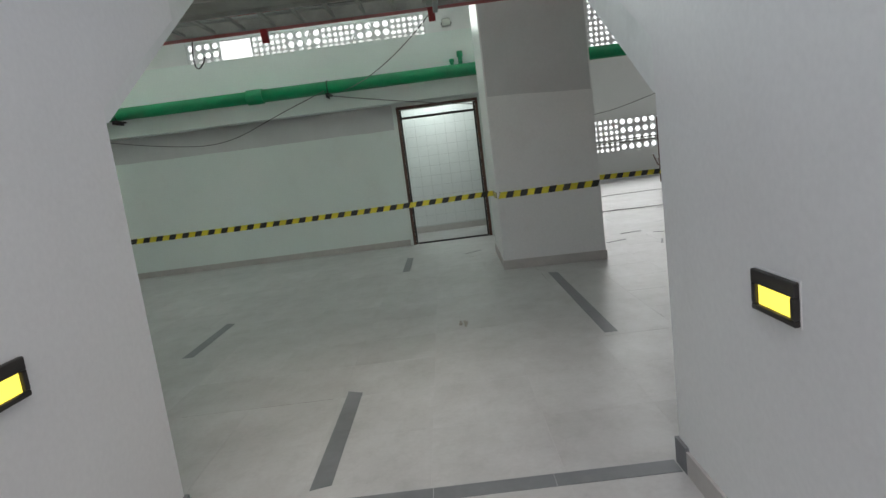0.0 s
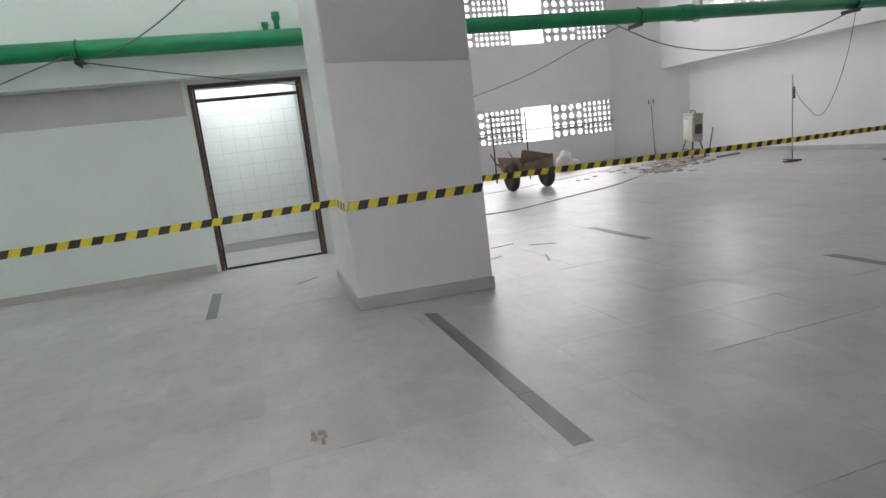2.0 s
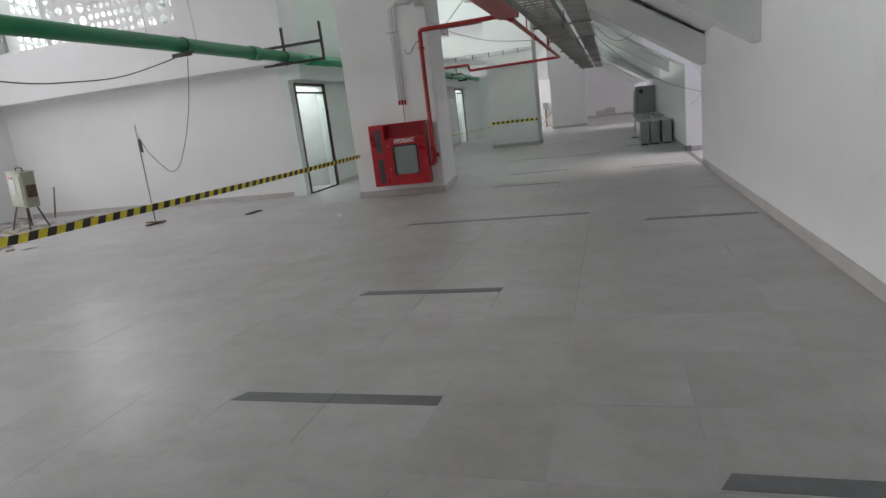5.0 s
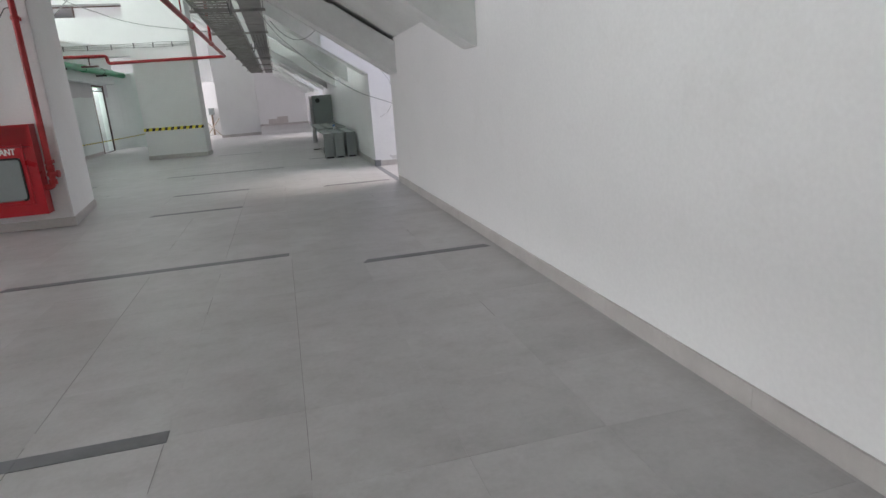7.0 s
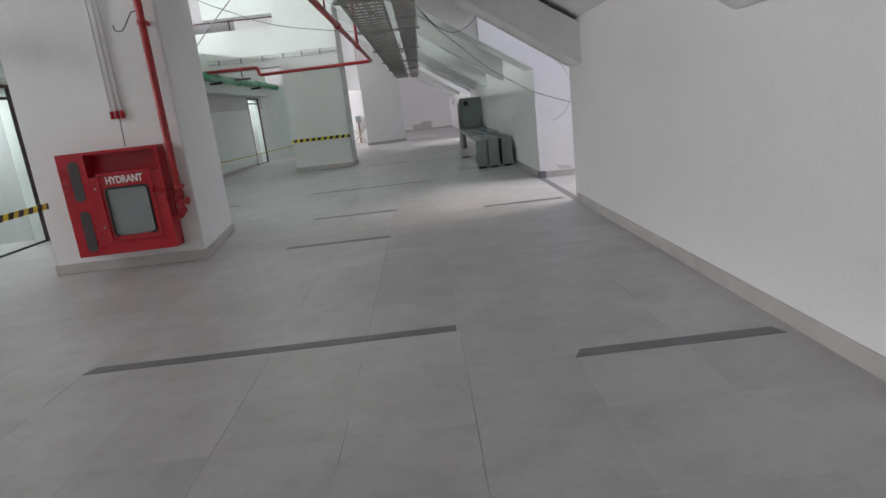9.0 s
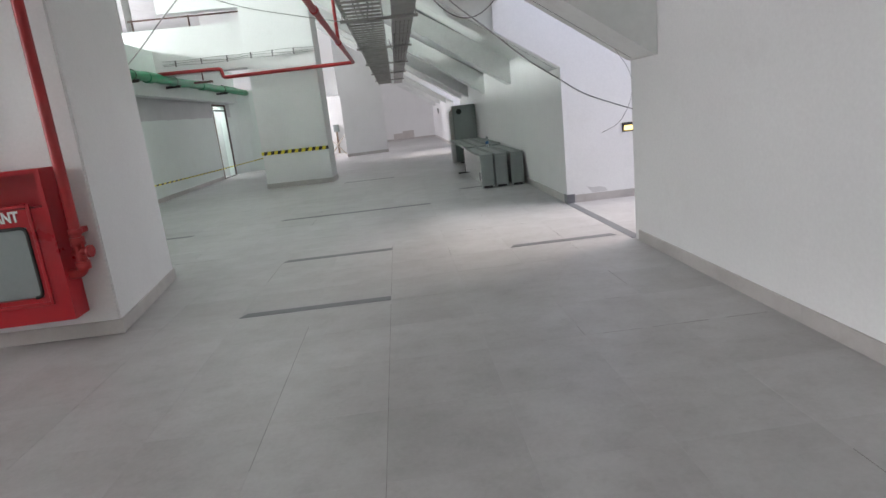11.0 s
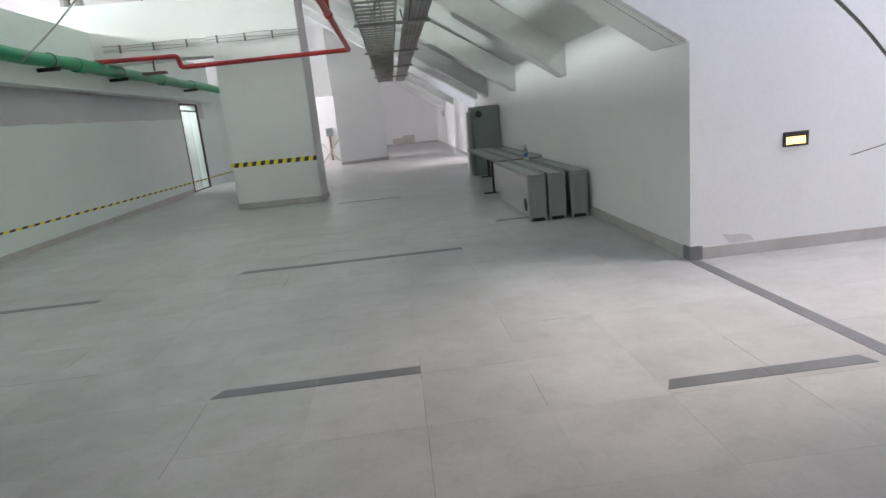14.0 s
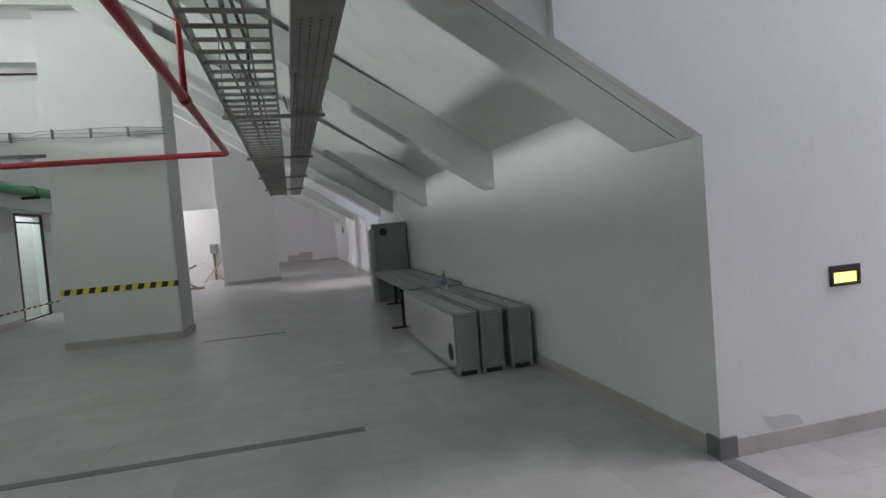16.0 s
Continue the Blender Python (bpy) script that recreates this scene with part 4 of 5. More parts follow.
tube(bm, [(0.004, 0.46, 1.36), (-0.008, 0.46, 1.36)], 0.075, 20)
part("vent", bm, BLACK, cab, "round dark fan grille")
for k in range(3):
    sh = single("steel_sheet", cbox(24.86 + k * 0.05, 25.40, 2.145 + k * 0.032, 2.157 + k * 0.032, 0.0, 1.44 - 0.03 * k, 0.003, 1), PALE_STEEL, "pale steel sheet leaning upright beside the cabinet", "sheet", "sheets by the cabinet")
bot = thing("water_bottle", (20.75, 1.86, 0.59), "clear plastic water bottle with a blue label standing on the cabinets", "bottle")
bm = bmesh.new()
prof = [(0.0, 0.030), (0.01, 0.034), (0.15, 0.034), (0.19, 0.026), (0.215, 0.013), (0.235, 0.013)]
for (z0, r0), (z1, r1) in zip(prof, prof[1:]):
    a = [bm.verts.new((r0 * math.cos(t), r0 * math.sin(t), z0)) for t in (2 * math.pi * k / 16 for k in range(16))]
    b = [bm.verts.new((r1 * math.cos(t), r1 * math.sin(t), z1)) for t in (2 * math.pi * k / 16 for k in range(16))]
    for k in range(16):
        bm.faces.new((a[k], a[(k + 1) % 16], b[(k + 1) % 16], b[k])).smooth = True
bmesh.ops.remove_doubles(bm, verts=bm.verts, dist=1e-5)
part("body", bm, BOTTLE, bot)
bm = bmesh.new()
tube(bm, [(0, 0, 0.07), (0, 0, 0.12)], 0.0348, 16, False)
BLUE = surface("blue_paper_label", (0.10, 0.24, 0.50), 0.5)
part("label", bm, BLUE, bot, "blue paper label")
bm = bmesh.new()
tube(bm, [(0, 0, 0.232), (0, 0, 0.255)], 0.016, 12)
part("cap", bm, WHITE_PAINT, bot, "white cap")

# ---- the bay: cart, scaffold, sack, panel, pole ----
cart = thing("hand_cart", (6.24, 13.65, 0), "dusty two-wheeled timber hand cart with rubber tyres", "cart")
for x in (-0.44, 0.44):
    wheel = bmesh.new()
    tube(wheel, [(x, 0.255 * math.cos(a), 0.34 + 0.255 * math.sin(a)) for a in (2 * math.pi * k / 24 for k in range(25))], 0.085, 10, False)
    w = part("tyre", wheel, TYRE, cart, "worn dusty rubber tyre")
    bm = bmesh.new()
    tube(bm, [(x - 0.05, 0, 0.34), (x + 0.05, 0, 0.34)], 0.18, 16)
    tube(bm, [(x - 0.08, 0, 0.34), (x + 0.08, 0, 0.34)], 0.06, 10)
    part("rim", bm, RUST, w, "rusty wheel rim")
bm = bmesh.new()
tube(bm, [(-0.46, 0, 0.34), (0.46, 0, 0.34)], 0.025, 8)
part("axle", bm, DARK, cart)
bm = cbox(-0.33, 0.33, -0.45, 0.75, 0.40, 0.44, 0.006, 1)
part("bed", bm, WOOD, cart)
for x in (-0.36, 0.33):
    bm = cbox(x, x + 0.03, -0.45, 0.75, 0.44, 0.78, 0.006, 1)
    bmesh.ops.rotate(bm, verts=bm.verts, cent=(x, 0, 0.44), matrix=Matrix.Rotation(radians(9 if x > 0 else -13), 3, "Y"))
    part("side_board", bm, WOOD, cart)
for y, h, lean, turn in ((-0.48, 0.70, 22, -9), (-0.30, 0.86, 10, 14)):
    bm = cbox(-0.36, 0.36, y, y + 0.03, 0.441, h, 0.006, 1)
    bmesh.ops.rotate(bm, verts=bm.verts, cent=(0, y, 0.44), matrix=Matrix.Rotation(radians(lean), 3, "X"))
    bmesh.ops.rotate(bm, verts=bm.verts, cent=(0, y, 0.6), matrix=Matrix.Rotation(radians(turn), 3, "Y"))
    part("end_board", bm, WOOD, cart)
for x in (-0.25, 0.25):
    bm = bmesh.new()
    tube(bm, [(x, 0.6, 0.42), (x, 1.3, 0.6), (x, 1.6, 0.85)], 0.02, 8)
    part("handle", bm, RUST, cart)
for x, y, tl in ((7.0, 16.2, 1),):
    s = thing("scaffold_frame", (x, y, 0), "rusty tubular scaffold frame standing by the window", "scaffold", "scaffold frames")
    for u in (-0.5, 0.5):
        bm = bmesh.new()
        tube(bm, [(u, 0, 0), (u, 0, 1.95 - 0.1 * tl)], 0.021, 8)
        part("upright", bm, RUST, s)
    for z in (0.5, 1.1, 1.5, 1.85 - 0.1 * tl):
        bm = bmesh.new()
        tube(bm, [(-0.5, 0, z), (0.5, 0, z)], 0.016, 8)
        part("crossbar", bm, RUST, s)
    for u in (-0.2, 0.2):
        bm = bmesh.new()
        tube(bm, [(u, 0, 1.1), (u, 0, 1.5)], 0.012, 8)
        part("brace", bm, RUST, s)
for sx, sy, sz, tilt in ((9.0, 17.0, 0.62, 12), (9.45, 17.2, 0.32, -20)):
    bm = bmesh.new()
    bmesh.ops.create_icosphere(bm, subdivisions=3, radius=1.0)
    for v in bm.verts:
        k = 1 + 0.16 * noise.noise(v.co * 1.8 + Vector((sx, 0, 0))) + 0.05 * noise.noise(v.co * 5)
        c = v.co.copy()
        v.co = Vector((c.x * 0.26 * k * (1 - 0.25 * c.z), c.y * 0.2 * k, max(0.0, (c.z * 0.5 + 0.5)) * sz * k))
        v.co = Matrix.Rotation(radians(tilt), 3, "Y") @ v.co
        v.co.z = max(v.co.z, 0.0)
    for f in bm.faces:
        f.smooth = True
    ob = single("sack", bm, SACK, "crumpled white woven sack slumped on the floor", "sack", "sacks by the window")
    ob.location = (sx, sy, 0)
pan = thing("power_panel", (12.15, 15.25, 0), "beige-green site power box tilted on a rusty splayed stand", "electrical box")
pan.rotation_euler = (radians(5), 0, radians(-12))
OLIVE = surface("dusty_beige_green_enamel", (0.40, 0.42, 0.33), 0.55, spread=0.15, big=4.0, dirt=(0.34, 0.30, 0.24), dirt_amount=0.6)
part("box", cbox(-0.14, 0.14, -0.29, 0.27, 0.50, 1.24, 0.03, 3), OLIVE, pan)
part("front", cbox(-0.158, -0.141, -0.24, 0.23, 0.55, 1.19, 0.01, 2), OLIVE, pan, "beige-green front door")
part("screen", cbox(-0.166, -0.159, -0.04, 0.15, 0.78, 1.10, 0.004, 1), GREY_PAINT, pan, "pale instruction plate")
for y in (0.0, 0.1):
    part("warning_lamp", cbox(-0.172, -0.16, y, y + 0.06, 1.11, 1.15, 0.004, 1), RED, pan, "small red warning lamp")
part("hood", cbox(-0.17, 0.16, -0.30, 0.28, 1.242, 1.262, 0.006, 1), OLIVE, pan)
bm = bmesh.new()
tube(bm, rounded([(0, -0.12, 1.26), (0, -0.12, 1.33), (0, 0.12, 1.33), (0, 0.12, 1.26)], 0.04), 0.014, 8)
part("handle", bm, BLACK, pan, "dark carrying handle")
part("latch", cbox(-0.1, 0.1, -0.335, -0.292, 0.72, 0.98, 0.01, 1), RUST, pan, "rusty side bracket")
for u, w in ((-1, -1), (-1, 1), (1, -1), (1, 1)):
    bm = bmesh.new()
    tube(bm, [(0.1 * u, 0.18 * w, 0.52), (0.2 * u, 0.34 * w, 0.02 - 0.03 * w)], 0.018, 8)
    part("leg", bm, RUST, pan)
bm = bmesh.new()
tube(bm, [(-0.15, 0.26, 0.25), (-0.15, -0.27, 0.27)], 0.014, 8)
part("crossbar", bm, RUST, pan)
# litter of mortar and offcuts round the stand
rnd = random.Random(21)
bm = bmesh.new()
for _ in range(170):
    k = rnd.random()
    x, y = 9.3 + 3.3 * k + rnd.gauss(0, 0.28), 13.1 + 2.6 * k + rnd.gauss(0, 0.3)
    l, w, h = rnd.uniform(0.03, 0.22) * rnd.uniform(0.4, 1), rnd.uniform(0.02, 0.08), rnd.uniform(0.006, 0.035)
    vs = box(bm, x - l, x + l, y - w, y + w, 0, h)
    for v in vs[4:]:
        v.co.x += rnd.uniform(-0.4, 0.4) * l
        v.co.y += rnd.uniform(-0.4, 0.4) * w
    bmesh.ops.rotate(bm, verts=vs, cent=(x, y, 0), matrix=Matrix.Rotation(rnd.uniform(0, 3.1), 3, "Z"))
single("rubble_litter", bm, RUBBLE, "brownish mortar crumbs and offcuts littering the floor", "rubble", kind="stuff")
for x, y, l, turn in ((12.7, 14.5, 0.5, 15), (11.4, 14.9, 0.7, 60), (10.4, 14.3, 0.45, 35)):
    bm = cbox(-l, l, -0.04, 0.04, 0, 0.03, 0.004, 1)
    bmesh.ops.rotate(bm, verts=bm.verts, cent=(0, 0, 0), matrix=Matrix.Rotation(radians(turn), 3, "Z"))
    ob = single("timber_offcut", bm, WOOD, "dusty timber offcut lying in the litter", "timber", "offcuts on the bay floor")
    ob.location = (x, y, 0.012)
pole = thing("stanchion_pole", (11.53, 11.4, 0), "thin rusty pole upright on a flat cross foot", "pole")
bm = bmesh.new()
tube(bm, [(0, 0, 0.02), (0.015, 0, 1.36)], 0.011, 8)
part("post", bm, TRAY, pole)
bm = bmesh.new()
tube(bm, [(0.015, 0, 1.34), (0.02, 0, 1.86)], 0.014, 8)
part("grip", bm, GALV, pole, "thicker grey top end")
part("foot", cbox(-0.22, 0.22, -0.05, 0.05, 0.0, 0.03, 0.004, 1), RUST, pole)
part("foot", cbox(-0.05, 0.05, -0.2, 0.2, 0.031, 0.05, 0.004, 1), RUST, pole)
bm = bmesh.new()
tube(bm, sagging((0.02, -0.03, 1.6), (0.02, -0.03, 1.35), 0, 4), 0.03, 8)
part("knot", bm, CABLE, pole, "dark cable knotted round the pole")
ws = thing("wall_socket", (13.262, 18.42, 1.72), "small pale socket on the diagonal wall with a drooping cable", "socket")
ws.rotation_euler = (0, 0, math.atan2(-2.05, 1.53))
part("plate", cbox(-0.06, 0.06, -0.045, -0.008, -0.07, 0.05, 0.008, 2), CONDUIT, ws)
for u in (-0.075, 0.075):
    bm = bmesh.new()
    tube(bm, rounded([(u * 0.5, -0.04, -0.02), (u, -0.05, -0.02), (u, -0.05, 0.12)], 0.03), 0.012, 6)
    part("prong", bm, DARK, ws, "dark upright hook")
bm = bmesh.new()
tube(bm, [(0, -0.03, -0.07), (0.015, -0.03, -0.6), (0.03, -0.03, -1.2), (0.06, -0.035, -1.71)], 0.011, 6)
part("cable", bm, CABLE, ws, "grey cable down the wall")
bm = bmesh.new()
tube(bm, [(13.75, 16.4, 0), (13.93, 16.4, 0.75)], 0.02, 6)
single("timber_stub", bm, WOOD, "short dark timber leaning against the bay wall", "timber")
# floodlight high on the facade
fl = thing("floodlight", (1.0, 19.35, 5.8), "small grey floodlight fixed high on the wall", "floodlight")
part("housing", cbox(-0.14, 0.14, -0.12, -0.02, -0.12, 0.12, 0.012, 2), GREY_PAINT, fl)
part("bracket", cbox(-0.17, 0.17, -0.02, 0.15, -0.02, 0.02, 0.004, 1), DARK, fl)


# ---- loose cables ----
def cable(pts, r, m, label):
    bm = bmesh.new()
    tube(bm, pts, r, 6)
    return single("cable", bm, m, label, "cable", "loose cables")


cable(rounded([(-6.3, 8.9, 2.72), (-5.7, 8.9, 2.52), (-4.2, 8.9, 2.20), (-3.2, 8.9, 2.10), (-2.2, 8.9, 2.50), (-1.45, 8.88, 2.76)], 0.5, 8), 0.007, CABLE, "thin cable sagging below the green pipe")
cable(sagging((-1.4, 8.88, 2.68), (1.0, 9.3, 2.28), 0.02, 12), 0.007, CABLE, "thin cable from pipe clamp to doorway head")
cable(sagging((-1.2, 8.86, 2.7), (0.92, 7.0, 3.9), 0.25, 14), 0.007, CABLE, "thin cable from the pipe up to the column")
cable(rounded([(2.22, 7.3, 1.75), (3.25, 9.0, 1.89), (4.2, 9.0, 2.14), (4.95, 9.0, 2.45), (5.6, 8.95, 2.68)], 0.5, 8), 0.006, CABLE, "thin cable rising from the column to the pipe")
cable(rounded([(5.5, 8.9, 2.70), (6.25, 8.9, 2.37), (7.33, 8.9, 2.19), (8.7, 8.9, 2.29), (9.5, 8.9, 2.5), (10.08, 8.9, 2.68)], 0.5, 8), 0.008, CABLE, "dark cable sagging between pipe brackets")
cable(rounded([(10.26, 9.0, 2.66), (10.5, 9.3, 2.1), (10.64, 9.6, 1.54), (10.82, 10.0, 1.05), (10.94, 10.3, 0.94), (11.2, 10.9, 1.30), (11.53, 11.38, 1.68)], 0.25, 6), 0.006, CABLE, "thin cable hanging from the pipe over to the pole")
cable([(10.49, 8.95, 2.80), (10.50, 8.98, 3.3), (10.50, 9.0, 3.7), (10.62, 9.1, 6.65)], 0.005, CABLE_LIGHT, "thin wire hanging from the ceiling to the pipe")
cable([(9.49, 8.98, 2.90), (9.5, 9.0, 3.3), (9.56, 9.05, 6.65)], 0.004, CABLE_LIGHT, "thin wire hanging from the ceiling to the pipe")
cable(rounded([(2.3, 8.9, 0.010), (3.2, 10.9, 0.010), (4.4, 10.6, 0.010), (6.0, 11.4, 0.010), (7.3, 11.9, 0.010), (9.1, 13.2, 0.010), (11.9, 15.3, 0.010), (13.2, 16.9, 0.010)], 0.6, 8), 0.008, CABLE_LIGHT, "dusty grey cable lying across the bay floor")
cable(rounded([(2.2, 13.6, 0.010), (5.0, 14.0, 0.010), (6.0, 14.0, 0.010), (8.6, 15.2, 0.010), (9.4, 15.3, 0.010), (10.4, 16.4, 0.010)], 0.6, 8), 0.007, CABLE_LIGHT, "dusty grey cable wandering over the bay floor")
cable(rounded([(13.86, 1.1, 1.12), (13.84, 1.46, 1.25), (13.75, 1.72, 1.34), (13.6, 2.01, 1.44), (13.45, 2.27, 1.59), (13.35, 2.55, 1.76), (13.4, 2.8, 2.0), (13.6, 3.1, 2.3), (14.0, 3.35, 2.70)], 0.15, 6), 0.006, CABLE_LIGHT, "grey cable slung up from the passage corner to the tray")
cable(rounded([(13.72, 1.66, 1.80), (13.8, 1.51, 1.63), (13.85, 1.45, 1.49), (13.95, 1.44, 1.31), (14.1, 1.495, 1.12), (14.3, 1.61, 1.035)], 0.1, 6), 0.003, CABLE_LIGHT, "thin wire hanging free from the beam tip")
cable(sagging((15.3, 3.2, 2.75), (15.2, 2.3, 2.75), 0.35, 12), 0.006, CABLE, "loose cable loop under the trays")
cable(rounded([(20.42, 8.86, 2.70), (20.75, 8.5, 3.15), (21.0, 8.13, 3.66), (21.6, 7.3, 4.7), (22.4, 6.6, 5.7)], 0.5, 6), 0.014, CABLE_LIGHT, "thick pale cable from the upper level to the green pipe")
cable(rounded([(12.82, 6.1, 3.1), (12.95, 5.6, 2.75), (15.0, 5.3, 2.72), (17.4, 4.22, 2.80)], 0.8, 8), 0.005, CABLE_LIGHT, "thin cable slung from the column to the cable tray")
for dz in (-0.05, 0.0, 0.06):
    cable([(23.165 if y < 7.1 else 23.32, y, 3.17 + dz + 0.012 * math.sin(y * 4 + dz * 40)) for y in (5.40 + 0.12 * k for k in range(31))], 0.006, CABLE_LIGHT, "pale cable clipped along the column and beam")
for y in (5.9, 6.4, 6.9, 7.5, 8.1, 8.7):
    single("cable_clip", cbox(23.13 if y < 7 else 23.3, 23.2 if y < 7 else 23.352, y - 0.01, y + 0.01, 3.1, 3.24), CABLE, "small dark cable clip on the beam", "clip", "clips along the beam")
# vertical pipes and rails in the upper space
for x in (11.70, 12.06):
    bm = bmesh.new()
    tube(bm, [(28.8, x, 3.5), (28.8, x, TOP)], 0.11, 12)
    single("riser_pipe", bm, GREY_PAINT, "grey vertical pipe in the upper space", "pipe", "upper risers")
rl = thing("guard_rail", (24.6, 8.6, 3.5), "rusty tubular guard rail on the upper level", "rail")
for y in (-1.4, 0.0, 1.4):
    bm = bmesh.new()
    tube(bm, [(0, y, 0), (0, y, 0.95)], 0.02, 8)
    part("post", bm, RUST, rl)
for z in (0.45, 0.92):
    bm = bmesh.new()
    tube(bm, [(0, -1.5, z), (0, 1.5, z)], 0.02, 8)
    part("bar", bm, RUST, rl)
# timber trestle and box beyond the tall column
PALE_WOOD = surface("pale_dusty_timber", (0.48, 0.43, 0.35), 0.8, spread=0.2, big=4.0, small=60, bump=0.3)
tr = thing("timber_trestle", (33.2, 7.4, 0), "pale timber trestle with crossed legs", "trestle")
for a, b in (((-0.5, -0.9, 0), (0, 0.8, 1.1)), ((0, 0.9, 0), (-0.2, -0.8, 0.75)), ((-0.4, -1.0, 0.05), (-0.4, 1.0, 0.05))):
    bm = bmesh.new()
    tube(bm, [a, b], 0.035, 4)
    part("leg", bm, PALE_WOOD, tr)
bx = thing("meter_box", (34.2, 7.3, 0), "grey meter box on a thin post", "electrical box")
part("box", cbox(-0.12, 0.12, -0.2, 0.2, 1.0, 1.4, 0.01, 1), GREY_PAINT, bx)
part("post", cbox(-0.03, 0.03, -0.03, 0.03, 0, 1.0, 0.004, 1), RUST, bx)
for k, (x, y, s) in enumerate(((0.31, 4.05, 0.05),)):
    bm = bmesh.new()
    rnd = random.Random(k)
    for _ in range(7):
        w, d, h = (rnd.uniform(0.2, 0.6) * s for _ in range(3))
        px, py = rnd.uniform(-s, s), rnd.uniform(-s, s) * 1.2
        vs = box(bm, px - w / 2, px + w / 2, py - d / 2, py + d / 2, 0, h)
        bmesh.ops.rotate(bm, verts=vs, cent=(px, py, 0), matrix=Matrix.Rotation(rnd.uniform(0, 3), 3, "Z"))
    ob = single("rubble_heap", bm, RUBBLE, "small heap of broken mortar and tile on the floor", "rubble", kind="stuff")
    ob.location = (x, y, 0)
bm = bmesh.new()
rnd = random.Random(9)
for _ in range(120):
    x = rnd.gauss(11.5, 1.6)
    y = 15.5 + (x - 11) * 0.5 + rnd.gauss(0, 0.35)
    s = rnd.uniform(0.01, 0.05)
    box(bm, x - s, x + s * 1.6, y - s, y + s, 0.0, s * 0.5)
single("rubble_crumbs", bm, RUBBLE, "mortar crumbs scattered on the bay floor", "rubble", kind="stuff")
single("tile_offcut", cbox(11.8, 12.2, 9.5, 9.62, 0.0, 0.02, 0.003, 1), DARK, "dark tile offcut lying on the floor", "offcut")



# ---- undercoat left bare above the last coat, the overhang's shade in its grey ----
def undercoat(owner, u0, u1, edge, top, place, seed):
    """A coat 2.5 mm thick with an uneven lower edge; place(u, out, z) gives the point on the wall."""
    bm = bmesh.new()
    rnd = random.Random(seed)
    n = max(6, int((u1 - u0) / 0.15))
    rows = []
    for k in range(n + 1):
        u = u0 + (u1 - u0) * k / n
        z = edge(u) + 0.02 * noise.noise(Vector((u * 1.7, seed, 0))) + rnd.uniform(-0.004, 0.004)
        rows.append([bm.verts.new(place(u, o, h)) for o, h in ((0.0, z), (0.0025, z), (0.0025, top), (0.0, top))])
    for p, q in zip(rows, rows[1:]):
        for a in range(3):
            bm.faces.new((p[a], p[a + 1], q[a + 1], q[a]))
    ob = new("undercoat", mesh_of("undercoat", bm, SHADED_UNDERCOAT))
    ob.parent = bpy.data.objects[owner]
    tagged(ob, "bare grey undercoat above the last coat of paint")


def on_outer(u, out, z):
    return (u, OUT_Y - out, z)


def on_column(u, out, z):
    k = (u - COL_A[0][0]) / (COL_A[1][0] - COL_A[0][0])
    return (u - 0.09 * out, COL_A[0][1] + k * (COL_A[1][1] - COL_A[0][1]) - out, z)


# the outer wall bands also paint in the shadow under the overhang
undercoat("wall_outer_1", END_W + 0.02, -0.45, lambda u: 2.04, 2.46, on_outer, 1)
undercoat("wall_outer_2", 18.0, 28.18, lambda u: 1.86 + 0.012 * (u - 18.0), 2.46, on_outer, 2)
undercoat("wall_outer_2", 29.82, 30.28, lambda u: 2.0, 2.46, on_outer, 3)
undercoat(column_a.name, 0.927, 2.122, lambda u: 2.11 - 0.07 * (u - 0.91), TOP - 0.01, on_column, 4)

# end wall: putty patch; meter box and props in the far opening
bm = bmesh.new()
for y0, y1, z1 in ((2.74, 3.4, 0.52), (3.402, 3.95, 0.40)):
    box(bm, END_E - 0.004, END_E + 0.01, y0, y1, 0.108, z1)
single("putty_patch", bm, PUTTY, "pale beige putty patch low on the end wall", "patch")
mb = thing("meter_box", (36.945, 6.53, 0), "small grey meter box on a post by the far wall", "meter box")
part("box", cbox(-0.10, 0.05, -0.13, 0.13, 1.0, 1.33, 0.01, 1), CABINET, mb)
part("window", cbox(-0.108, -0.101, -0.08, 0.08, 1.08, 1.27), PANE, mb, "dull glass window")
part("conduit", cbox(-0.03, 0.05, -0.04, 0.04, 0.0, 0.998), WOOD, mb)
for y0, y1, z1 in ((6.1, 6.9, 0.75), (6.75, 6.2, 0.8)):
    bm = bmesh.new()
    tube(bm, [(35.6, y0, 0.03), (36.75, y1, z1)], 0.028, 6)
    single("timber_prop", bm, PALE_WOOD, "rough timber propped slantwise in the far opening", "timber", "timbers in the far opening")
bm = bmesh.new()
tube(bm, [(39.66, WALL_Y, 1.48), (39.66, WALL_Y + 0.05, 1.48)], 0.13, 20)
single("wall_outlet", bm, GREY_PAINT, "round grey outlet box on the wall", "outlet")
# rail before the low window
bm = bmesh.new()
tube(bm, [(3.88, 19.4, 1.22), (12.4, 19.4, 1.22)], 0.018, 8)
single("guard_rail", bm, TRAY, "thin grey steel rail across the low window", "rail", kind="structure")

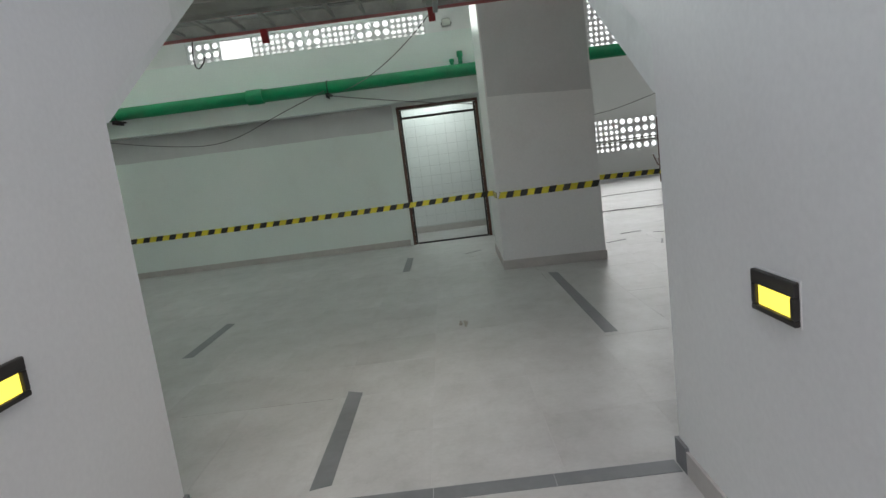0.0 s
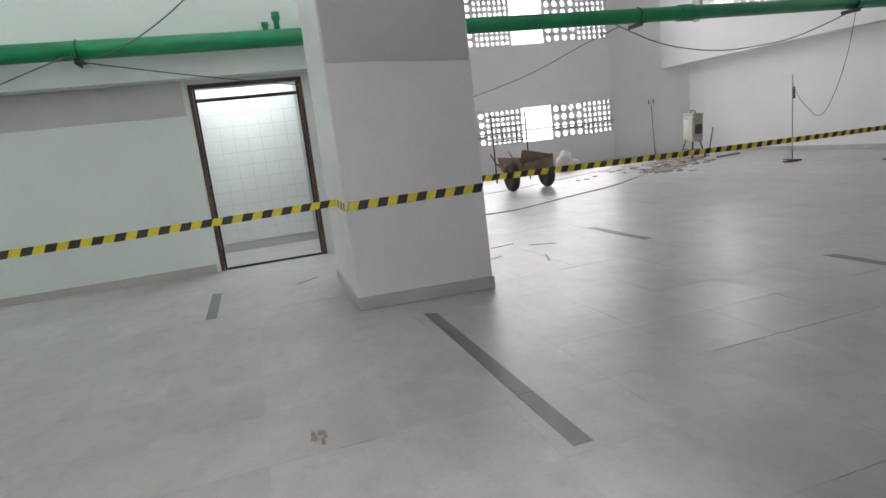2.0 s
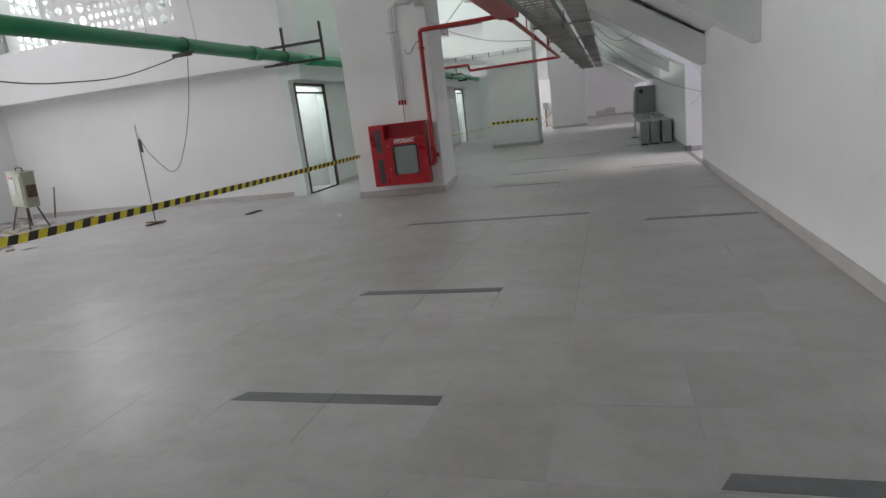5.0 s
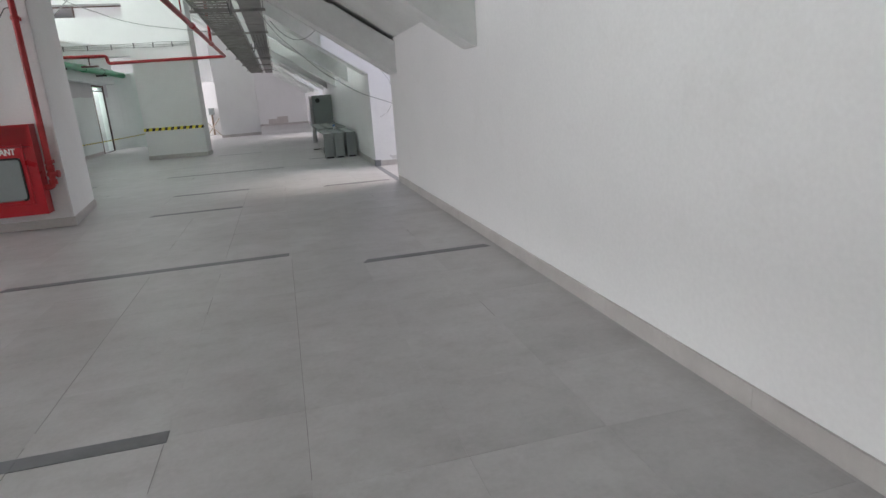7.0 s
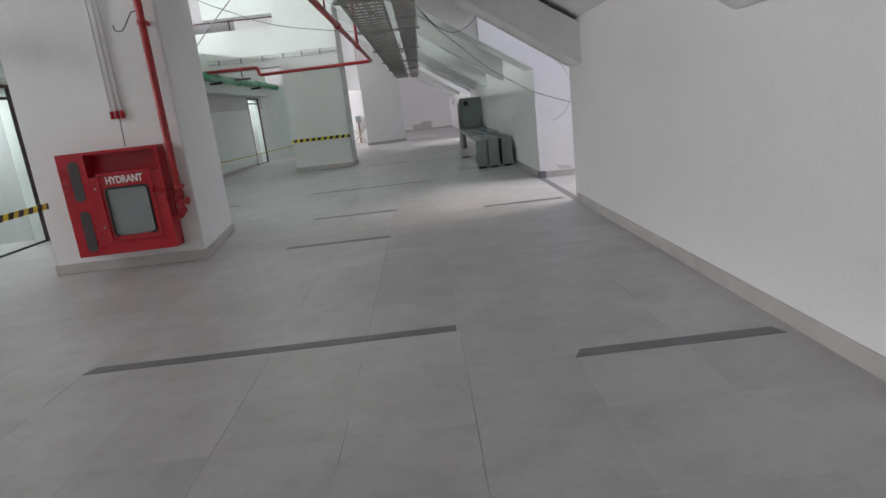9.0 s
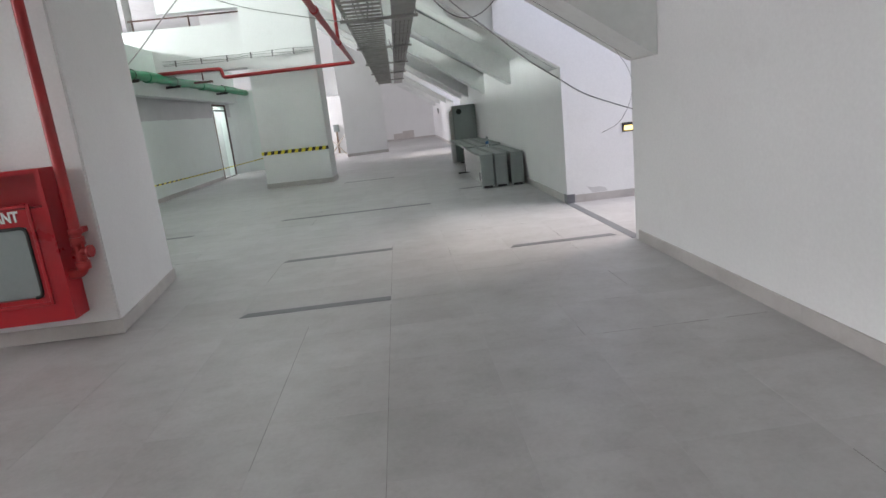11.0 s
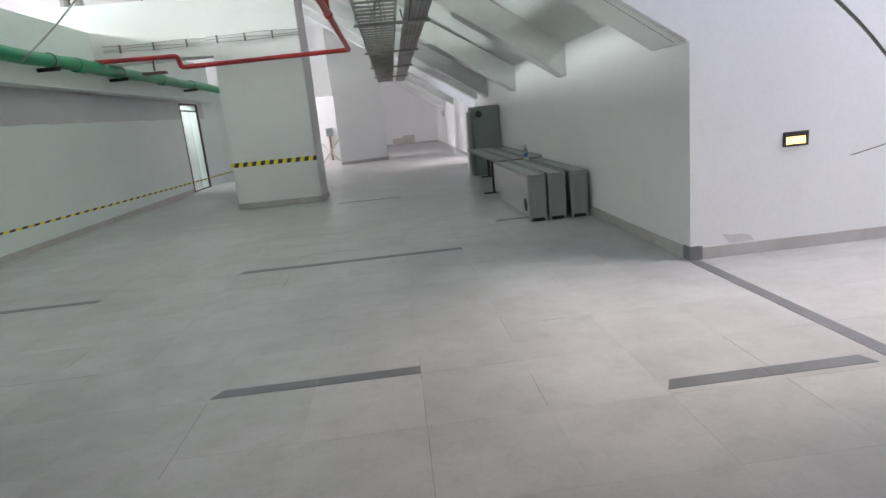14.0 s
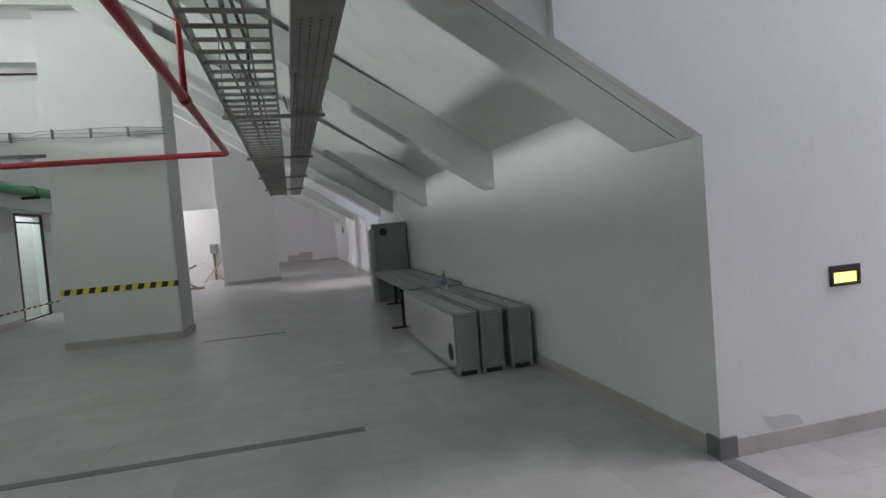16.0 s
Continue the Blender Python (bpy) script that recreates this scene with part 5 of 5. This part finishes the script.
bm = bmesh.new()
vs = [bm.verts.new((PASSAGES[1][1] - 0.0035, y, z)) for y, z in ((1.19, 0.205), (1.10, 0.185), (1.02, 0.19), (0.93, 0.165), (0.90, 0.115), (1.12, 0.115))]
bm.faces.new(vs)
single("plaster_patch", bm, FILLER, "pale grey plaster patch above the passage skirting", "patch")
for k, (x, y, a) in enumerate(((2.6, 7.3, 20), (3.1, 6.9, 70), (3.4, 7.6, -30), (3.0, 7.9, 10), (0.6, 7.9, 40))):
    bm = cbox(-0.16, 0.16, -0.012, 0.012, 0, 0.004)
    bmesh.ops.rotate(bm, verts=bm.verts, cent=(0, 0, 0), matrix=Matrix.Rotation(radians(a), 3, "Z"))
    ob = single("tile_crack_fill", bm, STRIP, "dark sliver of broken tile edge on the floor", "tile sliver", "broken tile slivers")
    ob.location = (x, y, 0)

# ---- floor pieces ----
TX, TY, X0, Y0 = 0.6067, 0.60, 4.92, 1.50
tile_me = mesh_of("tile", bevelled(cbox(0.0006, TX - 0.0006, 0.0008, TY - 0.0008, -0.012, 0.0), 0.0008, 1), TILE_PIECE)
verts, faces, count = [], [], 0
for i in range(-33, 66):
    for j in range(-8, 31):
        x, y = X0 + i * TX, Y0 + j * TY
        if x < END_W or x + TX > END_E + 0.6 or y > FACADE_Y - 0.3:
            continue
        if y + TY > OUT_Y + 0.05 and not (BAY0 - 0.7 < x < BAY1 - 0.1) and not any(a - 0.9 < x < b + 0.4 and y < OUT_Y + 1.7 for a, b in DOORS) and x < 30:
            continue
        if j < 0 and not any(a - 0.3 < x + TX / 2 < b + 0.3 for a, b in PASSAGES):
            continue
        lift = random.uniform(-0.0006, 0.0004)
        if -1.4 < x < 19.2 and 0 <= j < 9:
            ob = new("tile", tile_me)
            ob.location, ob.parent = (x, y, lift), floor
            count += 1
        else:
            k = len(verts)
            g = 0.0007
            for z in (-0.012, lift):
                verts += [(x + g, y + g, z), (x + TX - g, y + g, z), (x + TX - g, y + TY - g, z), (x + g, y + TY - g, z)]
            faces += [(k + 4, k + 5, k + 6, k + 7)] + [(k + a, k + (a + 1) % 4, k + 4 + (a + 1) % 4, k + 4 + a) for a in range(4)]
me = bpy.data.meshes.new("tile_field")
me.from_pydata(verts, [], faces)
me.materials.append(TILE_STUFF)
ob = new("tile_field", me)
ob.parent = floor
tagged(ob, "grey porcelain floor tiles further off", kind="stuff")


# dirt pressed into stretches of the joints
bm = bmesh.new()
rnd = random.Random(4)
for _ in range(80):
    i, j = rnd.randrange(-8, 32), rnd.randrange(0, 12)
    along, w = rnd.uniform(0.12, 0.55), rnd.uniform(0.0008, 0.002)
    if rnd.random() < 0.7:
        x, y = X0 + i * TX + rnd.uniform(0, TX - 0.1), Y0 + j * TY
        box(bm, x, x + along, y - w, y + w, -0.001, 0.0007)
    else:
        x, y = X0 + i * TX, Y0 + j * TY + rnd.uniform(0, TY - 0.1)
        box(bm, x - w, x + w, y, y + along * 0.7, -0.001, 0.0007)
for x0, x1, y in ((9.9, 12.7, 3.9), (12.95, 14.5, 3.9), (7.0, 9.6, 4.5), (6.2, 9.6, 3.3), (10.6, 12.4, 4.5), (1.6, 3.0, 2.1), (-1.6, -0.6, 2.7), (2.6, 4.2, 3.9)):
    box(bm, x0, x1, y - 0.0013, y + 0.0013, -0.001, 0.0007)
ob = new("joint_dirt", mesh_of("joint_dirt", bm, surface("dark_joint_dirt", (0.31, 0.30, 0.29), 0.9, spread=0.4, big=6.0)))
ob.parent = floor
tagged(ob, "dark dirt pressed into the tile joints", kind="stuff")


def strip(x, y0, y1):
    """A row of dark tiles; the ends are cut on the slant."""
    n = max(1, round((y1 - y0) / TY))
    for k in range(n):
        a, b = y0 + (y1 - y0) * k / n, y0 + (y1 - y0) * (k + 1) / n
        sa, sb = (0.03 if k == 0 and y0 < 2 else 0.0), (0.05 if k == n - 1 else 0.0)
        bm = bmesh.new()
        prism(bm, [(x - 0.05, a + 0.0012), (x + 0.05, a + 0.0012 + sa), (x + 0.05, b - 0.0012 - sb), (x - 0.05, b - 0.0012)], -0.004, 0.0022)
        ob = new("strip", mesh_of("strip", bm, STRIP))
        ob.parent = floor


for x, y0, y1 in ((4.38, 6.87, 8.10), (4.92, 3.89, 5.09), (4.38, 1.58, 2.69), (6.74, 3.89, 5.10), (9.75, 3.32, 5.71), (9.16, 1.55, 2.71), (12.86, 3.90, 5.11), (14.68, 3.90, 5.10),
                  (14.12, 1.58, 2.69), (17.72, 3.30, 5.69), (17.2, 6.9, 8.1), (19.1, 1.55, 2.70), (22.6, 3.9, 5.1), (1.41, 3.37, 5.77), (-2.15, 4.07, 5.19), (-0.46, 1.60, 2.80), (-0.37, 6.95, 8.1)):
    strip(x, y0, y1)
for a, b in PASSAGES:
    n = 4
    for k in range(n):
        ob = new("strip", mesh_of("strip", cbox(a + 0.02 + (b - a - 0.04) * k / n + 0.0012, a + 0.02 + (b - a - 0.04) * (k + 1) / n - 0.0012, 1.40, 1.50, -0.004, 0.0022), STRIP))
        ob.parent = floor
